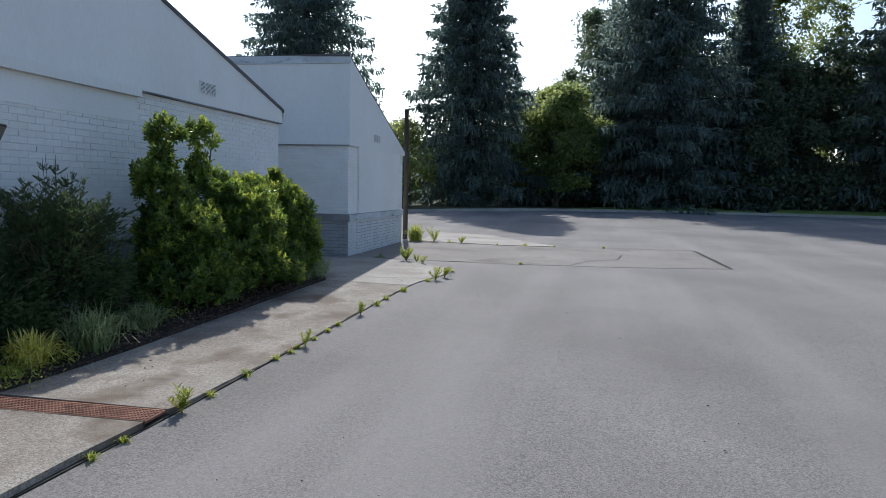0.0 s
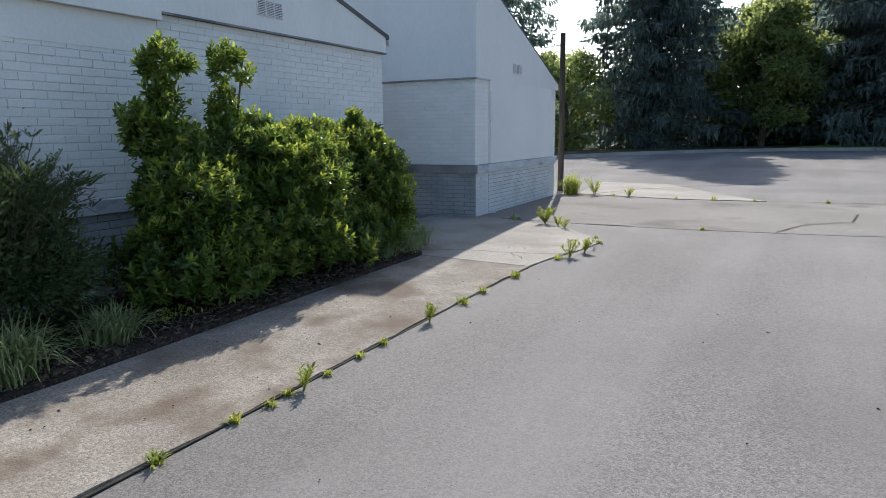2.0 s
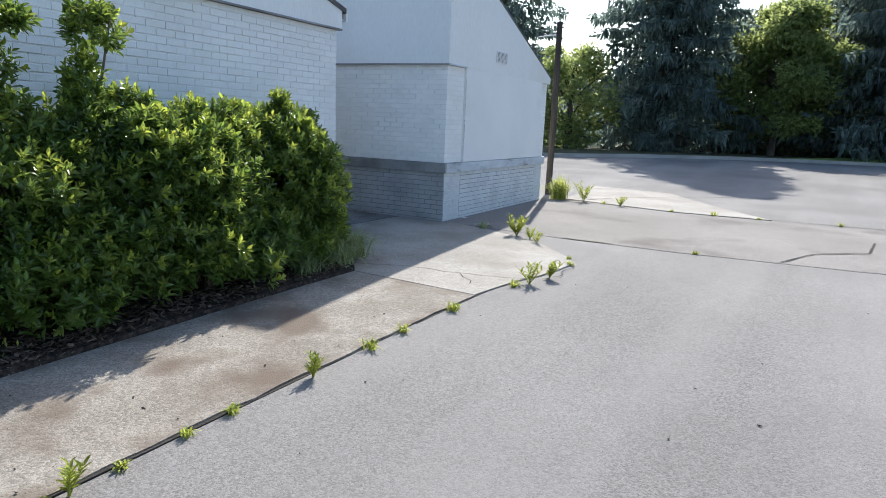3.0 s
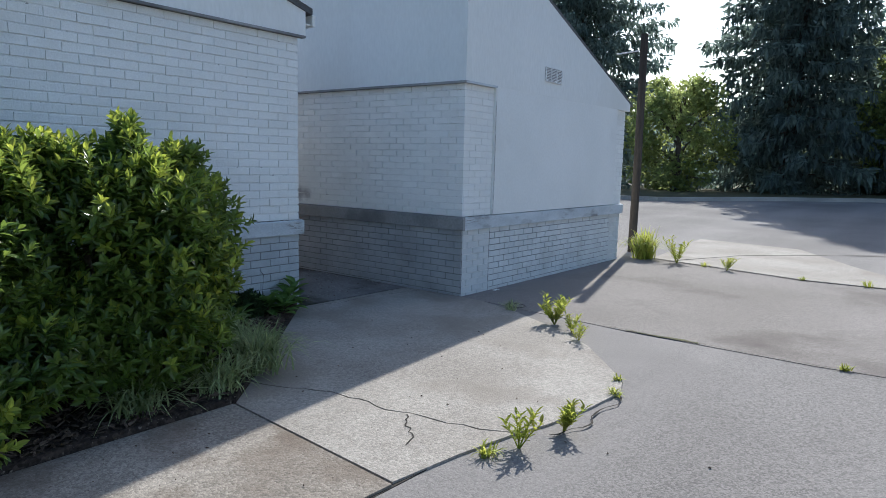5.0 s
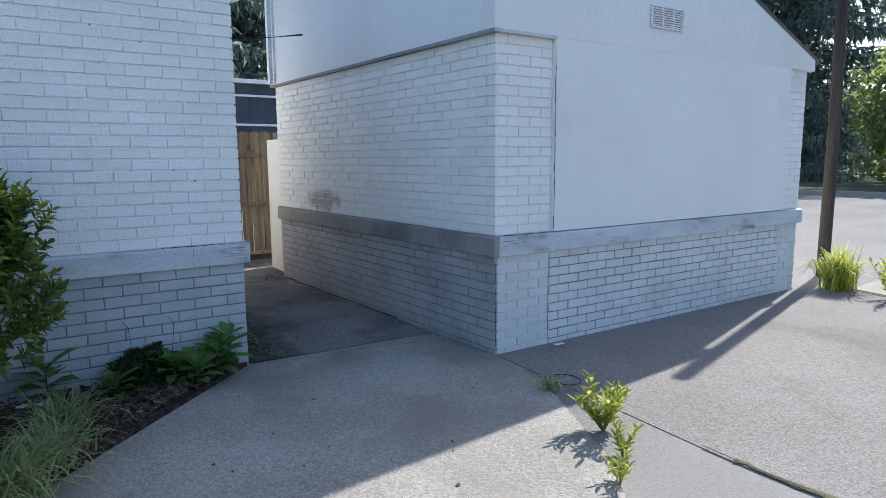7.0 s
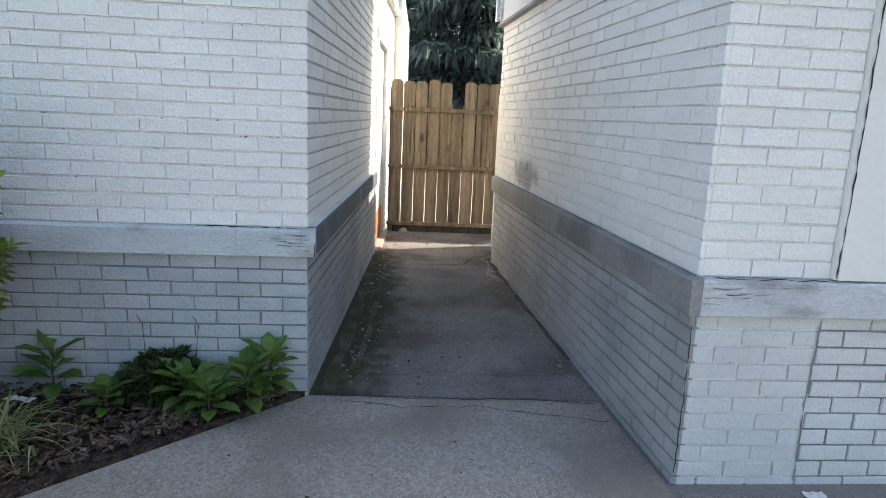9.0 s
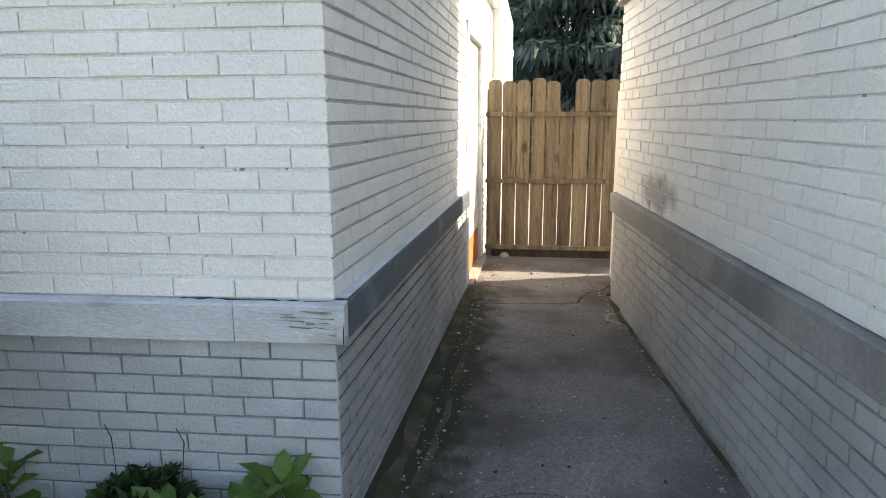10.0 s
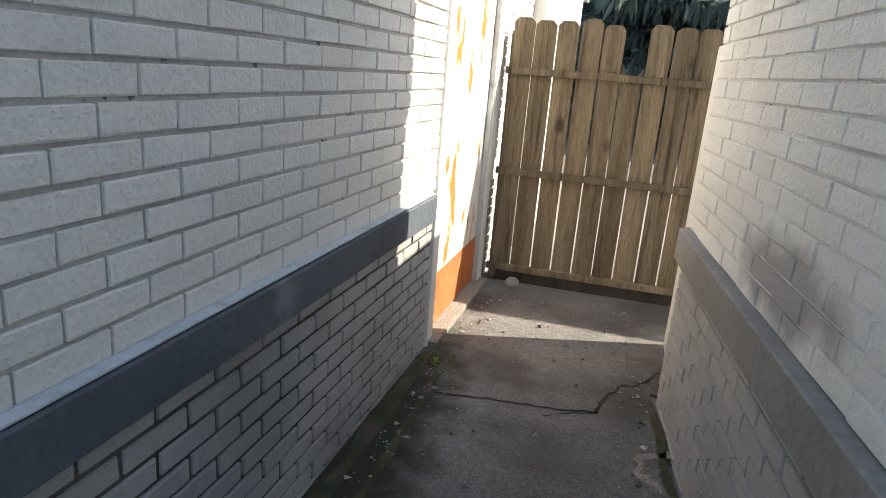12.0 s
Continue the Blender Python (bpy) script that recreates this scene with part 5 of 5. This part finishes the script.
def weed(x, y, n, high, seed, label="yellow-green weed sprouting from the pavement seam"):
    t = thing("weed", x, y, gz(x, y) + 0.005, label, "weed", "weeds in the pavement seams", turn=seed * 47.0)
    rs = np.random.RandomState(seed)
    bm = bmesh.new()
    B, D, U, L, W = [], [], [], [], []
    for i in range(n):
        a, o = rs.uniform(0, 6.28), rs.uniform(0.1, 0.65)
        end = np.array([math.cos(a) * o * high, math.sin(a) * o * high, high * rs.uniform(0.5, 1.0) * (1.1 - 0.4 * o)])
        tube(bm, [(0, 0, -0.01), tuple(end * 0.5 + np.array([0, 0, 0.05 * high])), tuple(end)], [0.004, 0.003, 0.0015], 5, False)
        for k in range(17):
            s = 0.2 + 0.8 * k / 16
            a2 = k * 2.4 + i
            B.append(end * s)
            D.append([math.cos(a2), math.sin(a2), 0.55 + 0.5 * s])
            U.append([0, 0, 1.0])
            ln = 0.068 * (high / 0.25) ** 0.5 * rs.uniform(0.6, 1.1)
            L.append(ln), W.append(ln * rs.uniform(0.24, 0.36))
    part("woody_base", bm, WEEDLEAF, t)
    leaf_mesh("leaves", B, D, U, L, W, WEEDLEAF, t, 0.2, True)
    return t


def weed_flat(x, y, high, seed):
    return blades("weed", x, y, 26, high, high * 1.1, WEEDLEAF, "small grassy weed in the pavement seam", "weed", seed, 0.010, base_z=gz(x, y) + 0.006)


for i, (x, y, n, h) in enumerate(((-2.62, 3.50, 7, 0.16), (-2.46, 9.28, 6, 0.21), (-2.40, 9.60, 8, 0.20), (-3.64, 11.55, 15, 0.27), (-3.40, 11.43, 6, 0.15), (-4.30, 16.05, 9, 0.42), (-3.55, 15.92, 6, 0.24), (-3.22, 11.22, 4, 0.16), (-2.60, 5.22, 4, 0.15), (-2.61, 6.60, 6, 0.14))):
    weed(x, y, n, h, i + 1)
for i, (x, y, h) in enumerate(((-2.62, 3.82, 0.07), (-2.63, 4.30, 0.09), (-2.63, 4.75, 0.07), (-2.62, 4.98, 0.06), (-2.63, 5.12, 0.06), (-2.62, 5.78, 0.06), (-2.63, 6.04, 0.07), (-2.62, 5.45, 0.05), (-2.62, 7.12, 0.10), (-2.62, 7.52, 0.08), (-2.60, 8.14, 0.10), (-2.60, 8.2, 0.07), (-2.52, 9.10, 0.10), (-2.63, 2.75, 0.06), (-2.63, 3.0, 0.06), (-2.45, 10.3, 0.08), (-2.55, 10.55, 0.07), (-1.5, 11.93, 0.07), (-1.9, 15.98, 0.13), (-2.6, 15.88, 0.08), (-3.9, 16.05, 0.10), (-1.2, 16.05, 0.07), (0.0, 16.25, 0.10), (-8.75, 10.47, 0.05))):
    weed_flat(x, y, h, 30 + i)


def litter():
    """Dry leaf bits and pebbles strewn on the paving."""
    r = random.Random(21)
    v, f = [], []
    spots = [(r.uniform(-5.4, -2.7), r.uniform(8.8, 11.5)) for _ in range(45)] + [(r.uniform(-9.8, -5.7), r.uniform(10.5, 11.45)) for _ in range(70)] + [(r.uniform(-3.9, -2.7), r.uniform(3.5, 8.5)) for _ in range(50)] + [(r.uniform(-2.5, 2.5), r.uniform(2.5, 11.0)) for _ in range(50)]
    for x, y in spots:
        if y > 10.3 and x > -3.4:
            continue
        if x < bed_edge(y) + 0.1 and y < 10.3:
            continue
        z = (walk_top(x, y) if -5.66 < x < EDGE else alley_top(x, y) if x < -5.66 else gz(x, y)) + 0.002
        a, s, k = r.uniform(0, 6.28), r.uniform(0.004, 0.013), len(v)
        for j in range(5):
            b = a + j * 1.257
            v.append((x + math.cos(b) * s * (1.6 if j == 0 else r.uniform(0.5, 1)), y + math.sin(b) * s * r.uniform(0.5, 1), z + r.uniform(0, 0.006)))
        v.append((x, y, z + 0.008))
        f += [(k + j, k + (j + 1) % 5, k + 5) for j in range(5)]
    return mesh_object("leaf_litter", v, f, CHIP)


tagged(litter(), "dry brown leaf bits strewn on the paving", "leaf litter", kind="stuff")

# ---- trees ----
def spruce_parts(high, wide, seed, sprays=100):
    """Trunk and drooping crown of a spruce, about its foot."""
    rs = np.random.RandomState(seed)
    bm = bmesh.new()
    tube(bm, [(0, 0, -0.3), (0.05, 0, high * 0.3), (0, 0.05, high * 0.7), (0, 0, high)], [0.36, 0.28, 0.13, 0.02], 10)
    B, D, U, L, W = [], [], [], [], []
    z, i = 0.5, 0
    while z < high - 0.2:
        f = 1 - z / high
        reach = wide * (f ** 0.72) * 0.98
        for k in range(8):
            i += 1
            a = i * 2.399 + rs.uniform(-0.3, 0.3)
            ln = reach * rs.uniform(0.66, 1.12) + 0.12
            d = np.array([math.cos(a), math.sin(a), 0])
            side = np.array([-math.sin(a), math.cos(a), 0])
            rise, sag = rs.uniform(-0.10, 0.10), rs.uniform(0.10, 0.24)
            curve = lambda s: d * ln * s + np.array([0, 0, z + ln * (rise * s - sag * s * s + 0.20 * max(0.0, s - 0.65))])
            if k % 2 == 0:
                tube(bm, [tuple(curve(s)) for s in (0, 0.4, 0.75)], [0.05 * f + 0.01, 0.03 * f + 0.008, 0.008], 4, False)
            m = int(sprays * (0.35 + ln / wide))
            for j in range(m):
                s = rs.uniform(0.03, 1.0) ** 0.8
                q = curve(s) + side * rs.normal() * 0.17 * ln * (1.15 - s) + np.array([0, 0, rs.normal() * 0.04])
                B.append(q)
                if rs.rand() < 0.62:
                    D.append(np.array([0, 0, -1.0]) + d * 0.25 + rs.normal(size=3) * 0.30)
                    L.append(rs.uniform(0.28, 0.75) * (0.55 + 0.6 * f))
                else:
                    D.append(d + side * rs.normal() * 0.8 + np.array([0, 0, rs.uniform(-0.3, 0.25)]))
                    L.append(rs.uniform(0.25, 0.5))
                U.append(rs.normal(size=3))
                W.append(rs.uniform(0.09, 0.19))
        z += 0.16 + 0.30 * f * rs.uniform(0.7, 1.2)
    return bm, (B, D, U, L, W)


def spruce(x, y, high, wide, seed, label, group="tall spruces", turn=0.0):
    t = thing("spruce_tree", x, y, gz(x, y) + 0.05, label, "tree", group, turn)
    bm, leaves = spruce_parts(high, wide, seed)
    part("trunk", bm, BARK, t)
    leaf_mesh("crown", *leaves, NEEDLE, t, 0.15)
    return t


def placed(ob, x, y, turn, scale, label):
    c = copy_thing(ob, pose(x, y, gz(x, y) + 0.05, 0, 0, turn) @ Matrix.Scale(scale, 4))
    c["label"] = label
    return c


s1 = spruce(-8.8, 41.5, 17.5, 6.0, 1, "tall dark spruce with drooping boughs behind the kerb")
s2 = spruce(-20.8, 42.0, 21.0, 7.8, 2, "tall spruce with wide tiered boughs behind the building")
s3 = spruce(3.2, 45.5, 26.0, 7.2, 3, "very tall dense dark spruce with hanging boughs")
placed(s1, 19.0, 46.0, 140, 1.15, "tall dark spruce at the edge of the lot")
placed(s3, 9.0, 47.5, 200, 0.62, "dense dark spruce in the tree belt")
placed(s1, -24.5, 12.2, 60, 0.95, "dark spruce behind the wooden fence")
placed(s3, -26.0, 16.0, 250, 0.70, "dense spruce behind the wooden fence")


def leafy_tree(x, y, high, wide, seed, label, material, leaves=26000, size=0.27, low=0.2):
    t = thing("leafy_tree", x, y, gz(x, y) + 0.05, label, "tree", "leafy trees of the belt")
    rs = np.random.RandomState(seed)
    bm = bmesh.new()
    tube(bm, [(0, 0, -0.3), (0.1, 0.05, high * 0.3), (0.0, 0.1, high * 0.6)], [0.22, 0.17, 0.08], 8)
    blobs = []
    for i in range(110):
        a, h = rs.uniform(0, 6.28), rs.uniform(low, 1.0)
        o = wide * math.sqrt(max(0.03, 1 - ((h - 0.5) / 0.56) ** 2)) * rs.uniform(0.35, 1.0)
        c = np.array([math.cos(a) * o, math.sin(a) * o, h * high])
        blobs.append((c, rs.uniform(0.10, 0.30) * wide))
        if i % 5 == 0:
            root = np.array([0.05, 0.05, high * min(0.55, h * 0.6)])
            tube(bm, [tuple(root), tuple((root + c) / 2 + np.array([0, 0, 0.2])), tuple(c)], [0.07, 0.045, 0.015], 5, False)
    part("trunk", bm, BARK, t)
    n = leaves
    pick = rs.randint(0, len(blobs), n)
    C = np.array([b[0] for b in blobs])[pick]
    R = np.array([b[1] for b in blobs])[pick][:, None]
    d = rs.normal(size=(n, 3))
    d /= np.linalg.norm(d, axis=1, keepdims=True)
    B = C + d * R * (rs.uniform(0.1, 1.0, (n, 1)) ** 0.5 * rs.uniform(0.7, 1.35, (n, 1))) * np.array([1, 1, 0.8])
    leaf_mesh("crown", B, d + rs.normal(size=(n, 3)) * 0.7 + np.array([0, 0, -0.3]), rs.normal(size=(n, 3)) + np.array([0, 0, 1.2]), size * rs.uniform(0.6, 1.2, n), size * rs.uniform(0.4, 0.75, n), material, t, 0.15)
    return t


leafy_tree(-3.2, 42.5, 7.5, 3.0, 1, "sunlit light green leafy tree beside the spruces", LEAFLIGHT)
l2 = leafy_tree(-0.3, 52.0, 15.0, 4.2, 2, "tall dark leafy tree rising above the belt", LEAFDARK, 34000)
l3 = leafy_tree(10.5, 48.0, 9.5, 4.4, 3, "dense dark green leafy tree at the lot edge", LEAFDARK, 40000, low=0.05)
leafy_tree(12.5, 52.0, 17.5, 4.0, 4, "tall leafy tree with bright green sunlit crown", LEAFLIGHT, 26000)
leafy_tree(-12.6, 37.0, 5.0, 2.5, 5, "light green leafy bush at the driveway edge", LEAFLIGHT, 7000, 0.26, 0.02)
placed(l3, 16.5, 48.0, 90, 1.15, "dense dark leafy tree further back")
placed(l3, -4.6, 47.5, 60, 0.85, "dense dark leafy tree behind the sunlit one")
placed(l3, -1.0, 45.5, 200, 0.7, "low dark leafy tree between spruces")
placed(l3, 24.0, 46.0, 20, 1.4, "dense dark leafy tree along the lot")
placed(l2, -22.0, 62.0, 40, 0.5, "distant dark leafy tree beyond the driveway")
placed(l3, -17.0, 66.0, 120, 0.55, "distant dense leafy tree beyond the driveway")
placed(l3, -27.0, 60.0, 220, 0.6, "distant dense leafy tree beyond the building")
placed(l3, -10.0, 58.0, 300, 0.6, "distant dense leafy tree behind the spruce")
placed(l3, 36.0, 48.0, 150, 1.4, "dense dark leafy tree at the far edge")
placed(l3, 4.0, 56.0, 10, 1.4, "dense dark leafy tree behind the spruces")
placed(l3, -30.0, 8.0, 170, 0.7, "dense leafy tree behind the fence and annex")


def woods(name, n, x0, x1, y0, y1, high, size, seed, label, material):
    """A belt of far foliage that nobody could count."""
    rs = np.random.RandomState(seed)
    X, Y = rs.uniform(x0, x1, n), rs.uniform(y0, y1, n)
    top = np.array([high * (0.62 + 0.45 * noise.noise(Vector((x * 0.12, y * 0.12, seed))) + 0.2 * noise.noise(Vector((x * 0.5, y * 0.4, seed)))) for x, y in zip(X, Y)])
    Z = 0.25 + np.clip(top, 0.4, None) * rs.uniform(0, 1, n) ** 0.8
    ob = leaf_mesh(name, np.c_[X, Y, Z], rs.normal(size=(n, 3)) + np.array([0, 0, -0.4]), rs.normal(size=(n, 3)) + np.array([0, -0.5, 0.8]), size * rs.uniform(0.6, 1.3, n), size * rs.uniform(0.4, 0.8, n), material, None, 0.15)
    return tagged(ob, label, "woods", kind="stuff")


woods("far_woods", 60000, -60, 75, 66, 74, 8.5, 0.6, 1, "dense dark woods closing the view behind the trees", LEAFDARK)
woods("undergrowth", 42000, -11.5, 45, 43.5, 54, 3.8, 0.34, 2, "dark tangled undergrowth below the belt of trees", LEAFDARK)
woods("undergrowth", 14000, -40, -24, 2, 20, 3.4, 0.34, 3, "dark undergrowth behind the fence", LEAFDARK)
